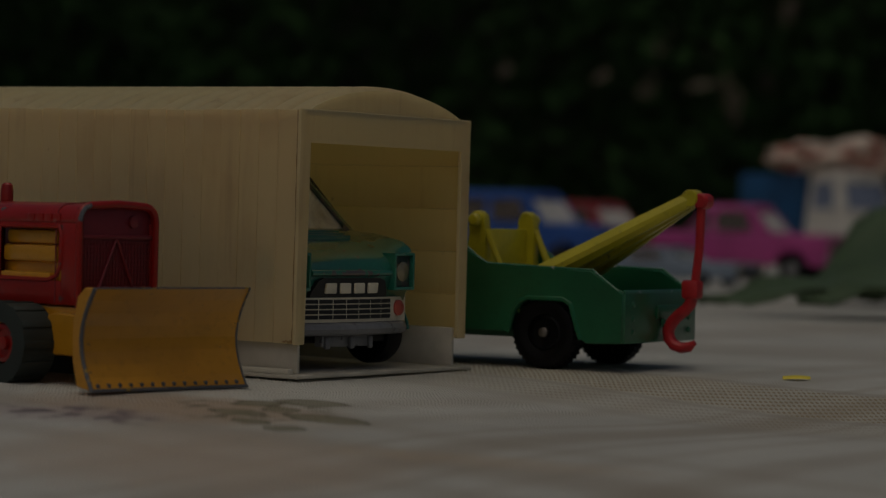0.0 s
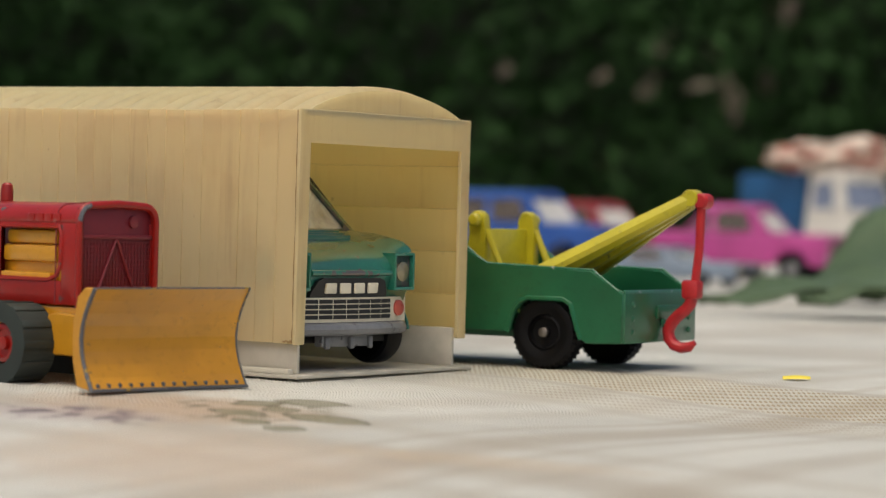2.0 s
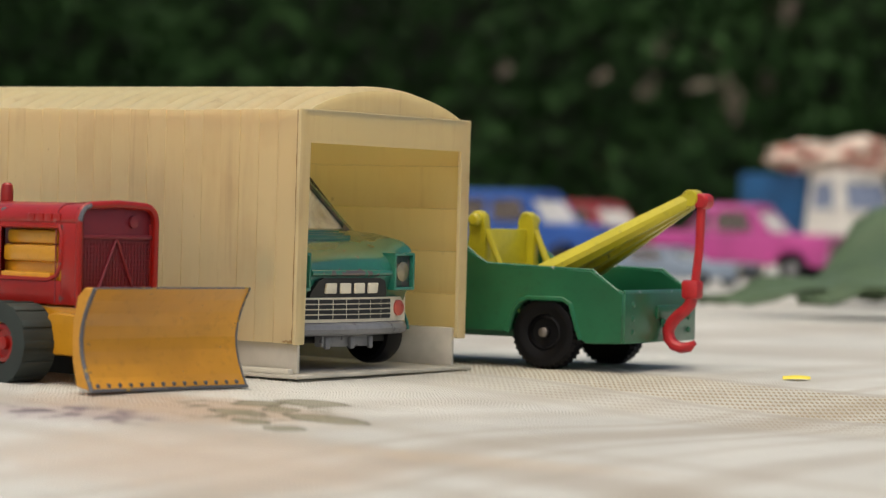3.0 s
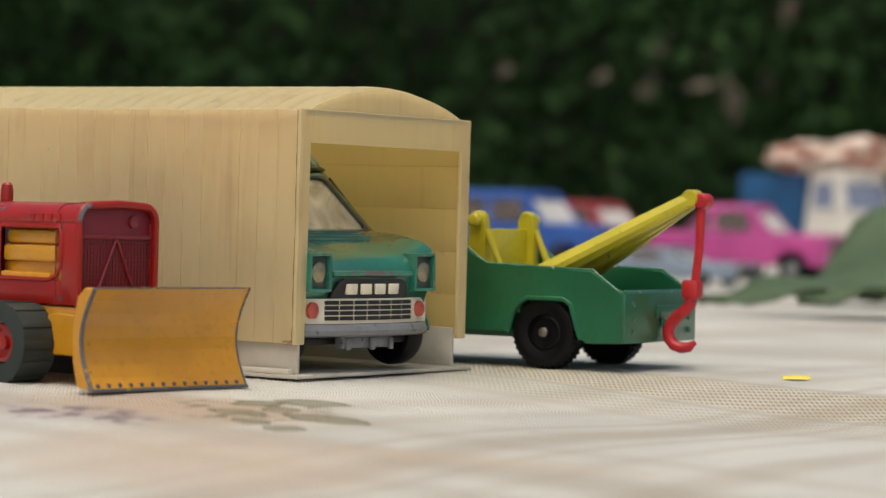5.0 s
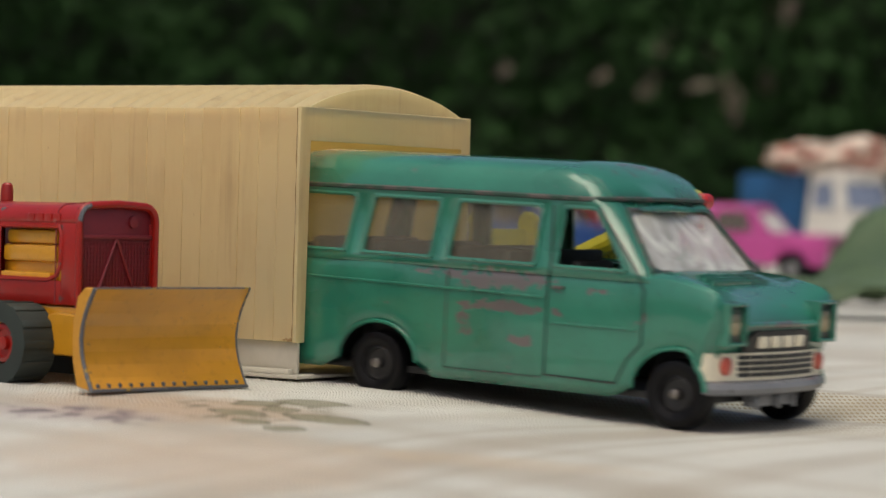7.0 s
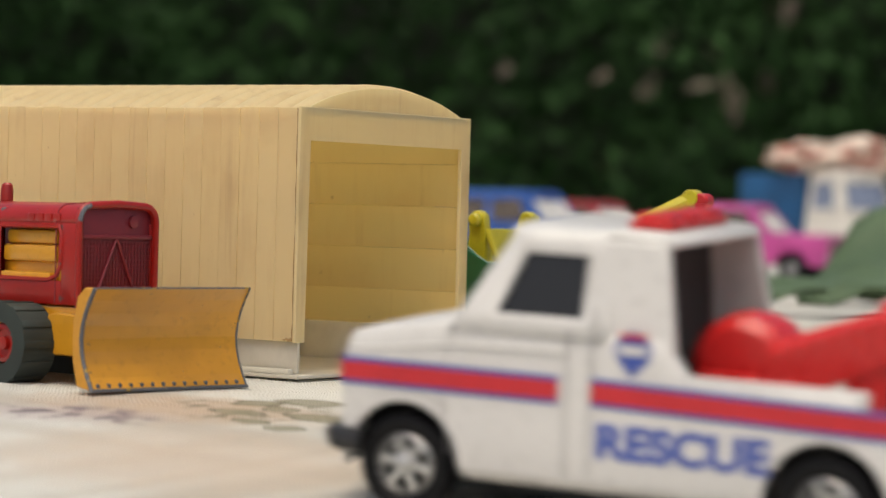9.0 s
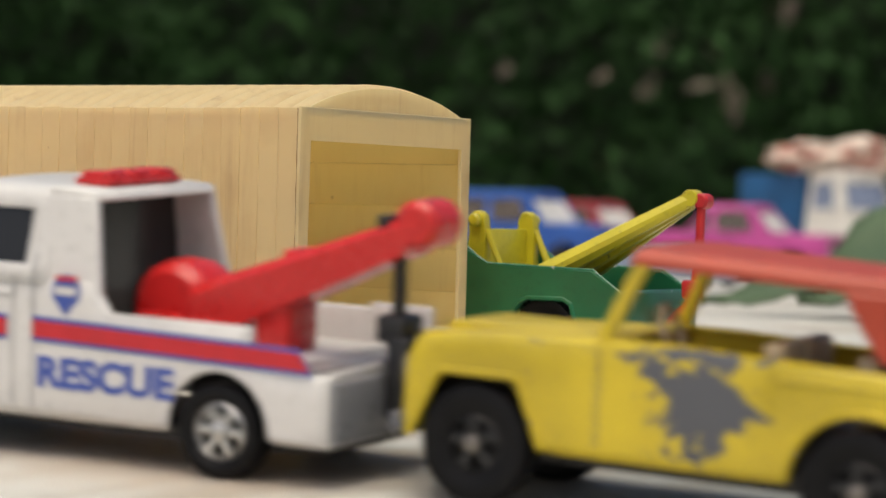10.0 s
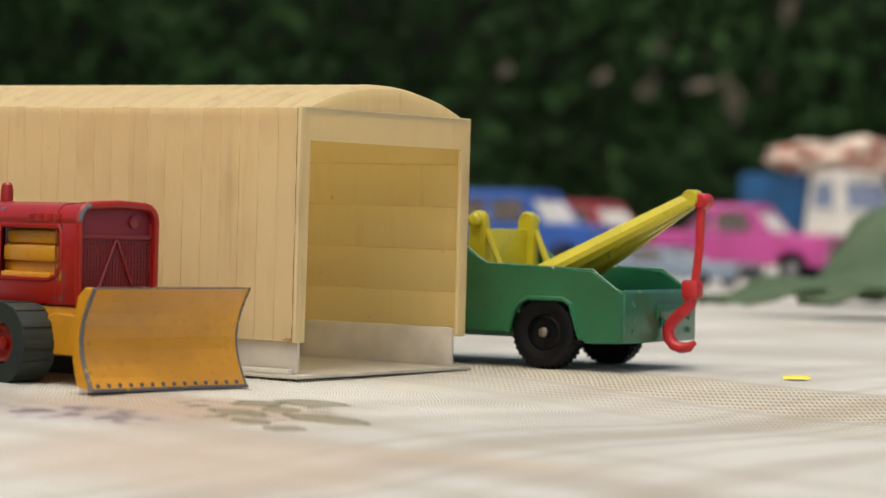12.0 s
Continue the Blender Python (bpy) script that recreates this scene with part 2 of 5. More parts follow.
def cloth_mat():
    """Printed table linen: plaid of soft brown stripes, a band of gold dots, a fine weave."""
    m, nt, b = start_mat("printed_linen")
    co = coords(nt)
    sep = nt.nodes.new("ShaderNodeSeparateXYZ")
    nt.links.new(co, sep.inputs[0])
    x, y = sep.outputs[0], sep.outputs[1]
    wob = math_node(nt, "MULTIPLY", math_node(nt, "SUBTRACT", noise_node(nt, co, 14.0, 3.0), 0.5), 0.012)

    def along(nx, ny):
        return math_node(nt, "ADD", math_node(nt, "ADD", math_node(nt, "MULTIPLY", x, nx), math_node(nt, "MULTIPLY", y, ny)), wob)

    u = along(0.61, 0.79)
    w = along(0.79, -0.61)

    def band(v, c, half, edge):
        d = math_node(nt, "ABSOLUTE", math_node(nt, "SUBTRACT", v, c))
        return ramp01(nt, math_node(nt, "MULTIPLY", d, -1.0), -half - edge, -half)

    big = noise_node(nt, co, 22.0, 4.0)
    fine = noise_node(nt, co, 900.0, 3.0)
    col = mix_node(nt, ramp01(nt, big, 0.35, 0.65), (0.60, 0.595, 0.555), (0.48, 0.475, 0.44))
    brown = (0.33, 0.275, 0.21)
    for v, c, half, edge, k in ((u, 0.2525, 0.0025, 0.006, 0.65), (u, 0.236, 0.001, 0.004, 0.4), (u, 0.272, 0.001, 0.004, 0.35), (u, 0.346, 0.0008, 0.0012, 0.5), (u, 0.3725, 0.0008, 0.0012, 0.5), (u, 0.325, 0.001, 0.003, 0.25),
                                (w, -0.199, 0.0022, 0.004, 0.7), (w, -0.209, 0.0006, 0.0014, 0.4), (w, -0.190, 0.0006, 0.0014, 0.4), (w, -0.181, 0.0008, 0.002, 0.3), (w, -0.1655, 0.002, 0.004, 0.5), (w, -0.222, 0.001, 0.004, 0.35), (w, -0.236, 0.002, 0.005, 0.35),
                                (u, 0.46, 0.012, 0.015, 0.4), (u, 0.58, 0.02, 0.02, 0.35), (w, -0.32, 0.006, 0.01, 0.4), (w, -0.44, 0.02, 0.02, 0.35)):
        col = mix_node(nt, math_node(nt, "MULTIPLY", band(v, c, half, edge), k * 0.75), col, brown)

    # watercolour print: tan washes, mauve blossoms, olive leaves
    ragged = math_node(nt, "SUBTRACT", noise_node(nt, co, 330.0, 4.0), 0.5)

    def oval(cx, cy, length, width, turn, sharp):
        c, q = math.cos(radians(turn)), math.sin(radians(turn))
        dx, dy = math_node(nt, "SUBTRACT", x, cx), math_node(nt, "SUBTRACT", y, cy)
        p = math_node(nt, "MULTIPLY", math_node(nt, "ADD", math_node(nt, "MULTIPLY", dx, c), math_node(nt, "MULTIPLY", dy, q)), 2 / length)
        o = math_node(nt, "MULTIPLY", math_node(nt, "SUBTRACT", math_node(nt, "MULTIPLY", dy, c), math_node(nt, "MULTIPLY", dx, q)), 2 / width)
        o = math_node(nt, "ABSOLUTE", o) if sharp else math_node(nt, "MULTIPLY", o, o)
        return math_node(nt, "SUBTRACT", math_node(nt, "SUBTRACT", 1.0, math_node(nt, "MULTIPLY", p, p)), o)

    for cx, cy, length, width, turn, tint, k in ((-0.033, 0.360, 0.05, 0.030, -20, (0.40, 0.27, 0.17), 0.75), (-0.028, 0.318, 0.06, 0.05, -42, (0.54, 0.43, 0.33), 0.65),
                                                 (0.006, 0.322, 0.05, 0.012, -20, (0.50, 0.40, 0.29), 0.5), (-0.048, 0.352, 0.034, 0.016, -10, (0.42, 0.35, 0.36), 0.5)):
        col = mix_node(nt, math_node(nt, "MULTIPLY", ramp01(nt, math_node(nt, "ADD", oval(cx, cy, length, width, turn, False), math_node(nt, "MULTIPLY", ragged, 1.2)), 0.0, 0.9), k), col, tint)
    bits = noise_node(nt, co, 260.0, 3.0)
    for cx, cy, length, width, turn, tint, k in ((-0.048, 0.351, 0.030, 0.020, -20, (0.13, 0.10, 0.12), 0.9), (-0.024, 0.361, 0.024, 0.030, 10, (0.15, 0.13, 0.08), 0.85)):
        spread_out = ramp01(nt, oval(cx, cy, length, width, turn, False), 0.0, 0.6)
        col = mix_node(nt, math_node(nt, "MULTIPLY", math_node(nt, "MULTIPLY", spread_out, ramp01(nt, bits, 0.5, 0.6)), k), col, tint)
    for cx, cy, length, width, turn in ((-0.0168, 0.3715, 0.0105, 0.008, -12), (-0.0143, 0.3545, 0.0135, 0.007, -34), (-0.0258, 0.358, 0.006, 0.008, 60), (-0.019, 0.3445, 0.006, 0.005, -20),
                                        (-0.0237, 0.368, 0.007, 0.006, 25), (-0.0235, 0.350, 0.007, 0.004, -50), (-0.0205, 0.362, 0.006, 0.005, -70)):
        m1 = math_node(nt, "ADD", oval(cx, cy, length, width, turn, True), math_node(nt, "ADD", math_node(nt, "MULTIPLY", ragged, 0.5), 0.1))
        fill = math_node(nt, "MULTIPLY", ramp01(nt, m1, 0.0, 0.15), 0.75)
        col = mix_node(nt, fill, col, (0.20, 0.185, 0.11))
        rim = ramp01(nt, math_node(nt, "MULTIPLY", math_node(nt, "ABSOLUTE", math_node(nt, "SUBTRACT", m1, 0.12)), -1.0), -0.14, -0.03)
        col = mix_node(nt, math_node(nt, "MULTIPLY", rim, 0.8), col, (0.07, 0.06, 0.035))
    # lattice of woven dots
    pitch = 2 * math.pi / 0.0015
    lx = math_node(nt, "ADD", math_node(nt, "MULTIPLY", x, 1.0), math_node(nt, "MULTIPLY", wob, 0.15))
    su = math_node(nt, "SINE", math_node(nt, "MULTIPLY", math_node(nt, "ADD", lx, math_node(nt, "MULTIPLY", y, 0.22)), pitch))
    sw = math_node(nt, "SINE", math_node(nt, "MULTIPLY", math_node(nt, "SUBTRACT", lx, math_node(nt, "MULTIPLY", y, 0.22)), pitch))
    dots = ramp01(nt, math_node(nt, "MULTIPLY", su, sw), 0.05, 0.45)
    zone = math_node(nt, "MAXIMUM", band(u, 0.3595, 0.0105, 0.002), math_node(nt, "MULTIPLY", band(u, 0.336, 0.006, 0.004), 0.4))
    zone = math_node(nt, "MULTIPLY", zone, ramp01(nt, x, -0.012, 0.012))
    col = mix_node(nt, math_node(nt, "MULTIPLY", math_node(nt, "MULTIPLY", zone, dots), math_node(nt, "ADD", 0.45, math_node(nt, "MULTIPLY", big, 0.8))), col, (0.22, 0.15, 0.07))
    col = mix_node(nt, math_node(nt, "MULTIPLY", zone, 0.25), col, (0.62, 0.54, 0.36))
    col = mix_node(nt, math_node(nt, "MULTIPLY", ramp01(nt, fine, 0.5, 0.8), 0.25), col, (0.45, 0.41, 0.35))
    nt.links.new(col, b.inputs["Base Color"])
    b.inputs["Roughness"].default_value = 0.62
    wv = 2 * math.pi / 0.0007
    weave = math_node(nt, "MULTIPLY", math_node(nt, "SINE", math_node(nt, "MULTIPLY", u, wv)), math_node(nt, "SINE", math_node(nt, "MULTIPLY", w, wv)))
    mp = nt.nodes.new("ShaderNodeMapping")
    mp.inputs["Rotation"].default_value = (0, 0, 0.5)
    mp.inputs["Scale"].default_value = (1.0, 3.2, 1.0)
    nt.links.new(co, mp.inputs["Vector"])
    crease = noise_node(nt, mp.outputs[0], 45.0, 5.0, 0.6)
    h = math_node(nt, "ADD", math_node(nt, "MULTIPLY", weave, 0.4), math_node(nt, "ADD", fine, math_node(nt, "MULTIPLY", dots, zone)))
    bump_node(nt, math_node(nt, "ADD", h, math_node(nt, "MULTIPLY", crease, 7.0)), 0.7, 0.00025, b)
    return m


LINEN = cloth_mat()
WOOD = plain("table_wood", (0.22, 0.13, 0.07), 0.55, 0.0, 60.0, 0.3)
SOIL = plain("lawn_soil", (0.06, 0.075, 0.03), 0.9, 0.0, 6.0, 0.4, 0.02)

# ---- mesh helpers (vehicles are drawn in millimetres) ----
MM = 0.001


def finish(name, bm, material, angle=35.0, scale=MM):
    bmesh.ops.remove_doubles(bm, verts=bm.verts, dist=1e-5 if scale == 1 else 0.004)
    bmesh.ops.recalc_face_normals(bm, faces=bm.faces)
    for v in bm.verts:
        v.co *= scale
    for f in bm.faces:
        f.smooth = True
    me = bpy.data.meshes.new(name)
    bm.to_mesh(me)
    bm.free()
    me.set_sharp_from_angle(angle=radians(angle))
    me.materials.append(material)
    return me


def part(name, bm, material, parent, label="", angle=35.0, thick=0.0, scale=MM, at=None):
    ob = new(name, finish(name, bm, material, angle, scale))
    ob.parent = parent
    if at is not None:
        ob.location = [c * scale for c in at]
    if label:
        tagged(ob, label)
    if thick:
        s = ob.modifiers.new("thickness", "SOLIDIFY")
        s.thickness, s.offset = thick * scale, -1
    return ob


def root(name, label, category, m, group=""):
    ob = new(name)
    ob.empty_display_size = 0.01
    ob.matrix_world = m
    return tagged(ob, label, category, group)


def slab(x0, x1, y0, y1, z0, z1, bevel=0.0, bm=None):
    """A block between two corners, its edges rounded."""
    b = bmesh.new()
    bmesh.ops.create_cube(b, size=1)
    for v in b.verts:
        v.co = Vector(((x0 + x1) / 2 + v.co.x * (x1 - x0), (y0 + y1) / 2 + v.co.y * (y1 - y0), (z0 + z1) / 2 + v.co.z * (z1 - z0)))
    if bevel:
        bmesh.ops.bevel(b, geom=b.edges[:], offset=bevel, segments=2, profile=0.5, affect="EDGES")
    if bm is None:
        return b
    join(bm, b)
    return bm


def join(bm, other):
    me = bpy.data.meshes.new("tmp")
    other.to_mesh(me)
    other.free()
    bm.from_mesh(me)
    bpy.data.meshes.remove(me)
    return bm


def turned(profile, n=28, axis="y"):
    """A turned form: profile of (radius, offset along the axis)."""
    bm = bmesh.new()
    rings = []
    for r, o in profile:
        ring = []
        for k in range(n):
            a = 2 * math.pi * k / n
            c, s = r * math.cos(a), r * math.sin(a)
            ring.append(bm.verts.new((c, o, s) if axis == "y" else (c, s, o) if axis == "z" else (o, c, s)))
        rings.append(ring)
    for a, b in zip(rings, rings[1:]):
        for k in range(n):
            bm.faces.new((a[k], a[(k + 1) % n], b[(k + 1) % n], b[k]))
    bm.faces.new(rings[0])
    bm.faces.new(rings[-1])
    return bm


def rod(p, q, r, n=12, r2=None):
    bm = turned([(r, 0), (r if r2 is None else r2, (Vector(q) - Vector(p)).length)], n, "z")
    d = (Vector(q) - Vector(p)).to_track_quat("Z", "Y").to_matrix().to_4x4()
    bm.transform(Matrix.Translation(p) @ d)
    return bm


def tube(points, r, n=10):
    """A bent rod along a list of points."""
    bm = bmesh.new()
    pts = [Vector(p) for p in points]
    rings = []
    before = None
    for i, p in enumerate(pts):
        d = (pts[min(i + 1, len(pts) - 1)] - pts[max(i - 1, 0)]).normalized()
        side = d.cross(Vector((0, 1, 0)))
        side = side.normalized() if side.length > 0.01 else Vector((0, 0, 1))
        if before is not None:
            carried_on = before - d * before.dot(d)
            side = carried_on.normalized() if carried_on.length > 0.05 else side
        before = side
        up = side.cross(d)
        rad = r[i] if isinstance(r, (list, tuple)) else r
        rings.append([bm.verts.new(p + side * rad * math.cos(2 * math.pi * k / n) + up * rad * math.sin(2 * math.pi * k / n)) for k in range(n)])
    for a, b in zip(rings, rings[1:]):
        for k in range(n):
            bm.faces.new((a[k], a[(k + 1) % n], b[(k + 1) % n], b[k]))
    bm.faces.new(rings[0])
    bm.faces.new(rings[-1])
    return bm


def plate(outline, y0, y1, bevel=0.0):
    """A side outline of (x, z) given thickness across, from y0 to y1."""
    bm = bmesh.new()
    a = [bm.verts.new((x, y0, z)) for x, z in outline]
    b = [bm.verts.new((x, y1, z)) for x, z in outline]
    n = len(a)
    bm.faces.new(a)
    bm.faces.new(b[::-1])
    for k in range(n):
        bm.faces.new((a[k], a[(k + 1) % n], b[(k + 1) % n], b[k]))
    if bevel:
        bmesh.ops.bevel(bm, geom=bm.edges[:], offset=bevel, segments=1, profile=0.5, affect="EDGES")
    return bm


def sheet(bm, grid, skip=None):
    """Quads over a grid of points; gives back the corners of those left out."""
    out = []
    vs = [[bm.verts.new(p) for p in col] for col in grid]
    for i in range(len(grid) - 1):
        for j in range(len(grid[0]) - 1):
            q = (vs[i][j], vs[i + 1][j], vs[i + 1][j + 1], vs[i][j + 1])
            if skip and skip(i, j):
                out.append([v.co.copy() for v in q])
            else:
                try:
                    bm.faces.new(q)
                except ValueError:
                    pass
    return out


def flip(pts):
    return [[(x, -y, z) for x, y, z in col] for col in pts]


def lower_body(x0, x1, hw, zb, top, axles, ra, za, round_end=(0.8, 0.8), open_top=None, crown=0.4, tuck=0.6, boxy=(), dip=None, flat=1.0):
    """The tub of a toy vehicle, with round wheel arches; top(x) is the height of its deck."""
    xs = set(np.round(np.linspace(x0, x1, 25), 2).tolist())
    for e, s in ((x0, 1), (x1, -1)):
        for d in (0.25, 0.7, 1.4):
            xs.add(round(e + s * d, 2))
    for a in axles:
        xs = {x for x in xs if abs(x - a) > ra + 0.3}
        for k in range(15):
            xs.add(round(a - ra * math.cos(math.pi * k / 14), 3))
    xs = sorted(x for x in xs if x0 <= x <= x1)
    grid = []
    for x in xs:
        b = zb
        for a in axles:
            if abs(x - a) <= ra:
                if a in boxy:
                    b = max(b, za + min(0.94 * ra, (ra - abs(x - a)) * 2.3))
                else:
                    b = max(b, za + flat * math.sqrt(max(0, ra * ra - (x - a) ** 2)))
        t = top(x)
        k = 1.0
        for e, r in ((x0, round_end[0]), (x1, round_end[1])):
            d = abs(x - e)
            if d < 1.4:
                k = min(k, 1 - (1 - d / 1.4) ** 2 * r / hw)
        ys = (hw - tuck, hw - 0.1, hw, hw, hw - 0.15, hw - 0.5, hw - 1.3)
        fs = (0, 0.08, 0.3, 0.66, 0.86, 0.955, 1.0)
        col = [(x, y * k, b + f * (t - b)) for y, f in zip(ys, fs)]
        c = dip(x) if dip else crown
        col += [(x, (hw - 1.3) * k * 0.6, t + c * (1.0 if dip else 0.7)), (x, 0, t + c)]
        grid.append(col)
    bm = bmesh.new()
    skip = (lambda i, j: j >= 6 and open_top and open_top[0] <= xs[i] and xs[i + 1] <= open_top[1]) if open_top else None
    for g in (grid, flip(grid)):
        sheet(bm, g, skip)
    for col in (grid[0], grid[-1]):
        pts = col + [(x, -y, z) for x, y, z in col[-2::-1]]
        bm.faces.new([bm.verts.new(p) for p in pts])
    return bm


def cabin(cols, levels, hwb, hwt, roof, crown, side_windows, front=True, rear=True, inset=0.12, front_bow=0.0, pull=0.0):
    """Pillars and roof over a tub. cols: (x at the belt, x at the gutter); levels: belt, sill, head, gutter.
    Gives the mesh and the corners of each opening."""
    z0, z3 = levels[0], levels[3]
    grid = []
    for n, (xb, xt, *kw) in enumerate(cols):
        col = []
        kw = kw[0] if kw else 1.0
        back = pull * max(0, 1 - (cols[-1][1] - xt) / 24) ** 2
        for z in levels:
            f = (z - z0) / (z3 - z0)
            col.append((xb + (xt - xb) * f, hwb + (hwt * kw - hwb) * f, z))
        mid = (cols[0][1] + cols[-1][1]) / 2
        for fy, fz, fx in ((0.97, 0.35, 0.99), (0.9, 0.66, 0.975), (0.72, 0.88, 0.955), (0.4, 0.97, 0.94), (0, 1, 0.935)):
            col.append((mid + (xt - mid) * fx - back * fz ** 1.5, hwt * (kw + (1 - kw) * fz) * fy, z3 + (roof - z3) * fz))
        grid.append(col)
    bm = bmesh.new()
    holes = []
    for s, g in ((1, grid), (-1, flip(grid))):
        for q in sheet(bm, g, lambda i, j: j == 1 and i in side_windows):
            holes.append(("side", s, q))
    for end, want, col in (("rear", rear, grid[0]), ("front", front, grid[-1])):
        pane = []
        for fy in (1, 1 - inset, 0, -1 + inset, -1):
            pane.append([(x + (front_bow * (1 - fy * fy) if end == "front" else -0.3 * (1 - fy * fy)), y * fy, z) for x, y, z in col[:4]])
        got = sheet(bm, pane, lambda i, j: want and j == 1 and i in (1, 2))
        if got:
            holes.append((end, 0, [got[0][0], got[1][1], got[1][2], got[0][3]]))
        # rounded brow from the head of the opening up to the roof line
        arc = col[3:] + [(x, -y, z) for x, y, z in col[-2:2:-1]]
        half = abs(col[3][1])
        brow = []
        for x, y, z in arc:
            fy = max(-1.0, min(1.0, y / half))
            foot = Vector((col[3][0] + (front_bow * (1 - fy * fy) if end == "front" else -0.3 * (1 - fy * fy)), half * fy, col[3][2]))
            head = Vector((x, y, z))
            out = (1 if end == "front" else -1) * 0.13 * (head - foot).length
            brow.append([tuple(foot.lerp(head, f) + Vector((out * 0.3, 0, abs(out) * 1.2)) * math.sin(math.pi * f)) for f in (0, 0.25, 0.5, 0.75, 1)])
        sheet(bm, brow)
    return bm, holes


def glaze(parent, holes, material, inward=0.3, name="window", centre=None):
    for kind, s, q in holes:
        c = sum(q, Vector()) / 4
        n = (q[1] - q[0]).cross(q[3] - q[0]).normalized()
        ref = centre if centre is not None else Vector((c.x if kind == "side" else 0, 0, c.z))
        if n.dot(c - ref) < 0:
            n = -n
        bm = bmesh.new()
        a = [bm.verts.new(c + (p - c) * 1.06 - n * inward) for p in q]
        b = [bm.verts.new(c + (p - c) * 1.06 - n * (inward + 0.25)) for p in q]
        bm.faces.new(a)
        bm.faces.new(b[::-1])
        for k in range(4):
            bm.faces.new((a[k], a[(k + 1) % 4], b[(k + 1) % 4], b[k]))
        part("windscreen" if kind == "front" else name, bm, material, parent)


def wheel(parent, x, y, r, w, side, tyre, rim_mat, hub_mat, rim=0.55, spokes=0, tread=0, hub_z=None):
    """A wheel that turns about its axle: tyre, rim and axle end. side: +1 or -1, where its face looks."""
    h = w / 2
    prof = [(r * rim, -h * 0.8), (r * 0.8, -h), (r * 0.94, -h * 0.9), (r, -h * 0.55), (r, 0), (r, h * 0.55), (r * 0.94, h * 0.9), (r * 0.8, h), (r * 0.72, h * 0.97), (r * rim, h * 0.78), (r * rim * 0.95, h * 0.3)]
    bm = turned(prof, tread * 2 if tread else 36)
    for v in bm.verts:
        rad = math.hypot(v.co.x, v.co.z)
        if tread and rad > 0.985 * r:
            k = round(math.atan2(v.co.z, v.co.x) / (2 * math.pi / (tread * 2)))
            if (k + (v.co.y > 0)) % 2:
                v.co.x *= 1 + 0.42 / r
                v.co.z *= 1 + 0.42 / r
    if side < 0:
        bm.transform(Matrix.Rotation(math.pi, 4, "Z"))
    ty = part("wheel", bm, tyre, parent, at=(x, y, hub_z or r))
    d = turned([(r * rim * 1.02, -h * 0.6), (r * rim * 1.02, h * 0.62), (r * rim * 0.86, h * 0.72), (r * rim * 0.78, h * 0.5), (r * rim * 0.3, h * 0.45), (r * rim * 0.26, h * 0.72), (0.05, h * 0.75)], 28)
    if spokes:
        d = turned([(r * rim * 1.02, -h * 0.6), (r * rim * 1.02, h * 0.66), (r * rim * 0.9, h * 0.78), (r * rim * 0.82, h * 0.6), (r * rim * 0.8, h * 0.2)], 28)
        join(d, turned([(r * rim * 0.34, h * 0.2), (r * rim * 0.34, h * 0.7), (r * rim * 0.26, h * 0.78), (0.05, h * 0.8)], 18))
        dish = turned([(r * rim * 0.95, h * 0.12), (r * rim * 0.94, h * 0.2), (0.05, h * 0.22)], 24)
        if side < 0:
            dish.transform(Matrix.Rotation(math.pi, 4, "Z"))
        part("rim_dish", dish, BLACK, ty)
    for k in range(spokes):
        a = 2 * math.pi * k / spokes
        sp = slab(-0.09 * r, 0.09 * r, h * 0.42, h * 0.72, r * rim * 0.2, r * rim * 0.86, 0.1)
        sp.transform(Matrix.Rotation(a, 4, "Y"))
        join(d, sp)
    c = turned([(r * 0.14, 0), (r * 0.14, h * 1.02), (r * 0.09, h * 1.1), (0.03, h * 1.12)], 14)
    if side < 0:
        d.transform(Matrix.Rotation(math.pi, 4, "Z"))
        c.transform(Matrix.Rotation(math.pi, 4, "Z"))
    part("rim", d, rim_mat, ty)
    part("axle_end", c, hub_mat, ty)
    return ty


def written(text, size, parent, material, m, name="lettering", label="", sx=1.0, depth=0.06):
    cu = bpy.data.curves.new("letters", "FONT")
    cu.body, cu.size, cu.extrude, cu.offset = text, size, depth, size * 0.045
    cu.align_x, cu.align_y = "CENTER", "CENTER"
    tmp = bpy.data.objects.new("letters", cu)
    scene.collection.objects.link(tmp)
    bpy.context.view_layer.update()
    me = bpy.data.meshes.new_from_object(tmp)
    bpy.data.objects.remove(tmp)
    me.transform(Matrix.Scale(MM, 4) @ m @ Matrix.Diagonal((sx, 1, 1, 1)))
    me.materials.clear()
    me.materials.append(material)
    ob = new(name, me)
    ob.parent = parent
    if label:
        tagged(ob, label)
    return ob

# ---- the table and what lies under all ----
def lie(x, y):
    """Height of the cloth: level by the garage, falling towards the viewer, a dip beside the doorway."""
    u = 0.375 - max(y, 0.2)
    z = -0.0375 * (u + math.sqrt(u * u + 0.012 ** 2))
    z -= 0.0038 * math.exp(-0.5 * (((x - 0.049) / 0.035) ** 2 + ((y - 0.382) / 0.028) ** 2))
    fold = noise.noise(Vector((x * 22, y * 16, 0.3))) * 0.00035
    z += fold * (0.4 if y < 0.5 else 1.5)
    z += 0.0012 * math.exp(-((y - 0.62 - 0.3 * x) / 0.02) ** 2)
    return z


def spread(lo, hi, a, b, fine, coarse):
    return sorted(set(np.round(np.concatenate([np.arange(lo, a, coarse), np.arange(a, b, fine), np.arange(b, hi + 1e-6, coarse)]), 5).tolist()))


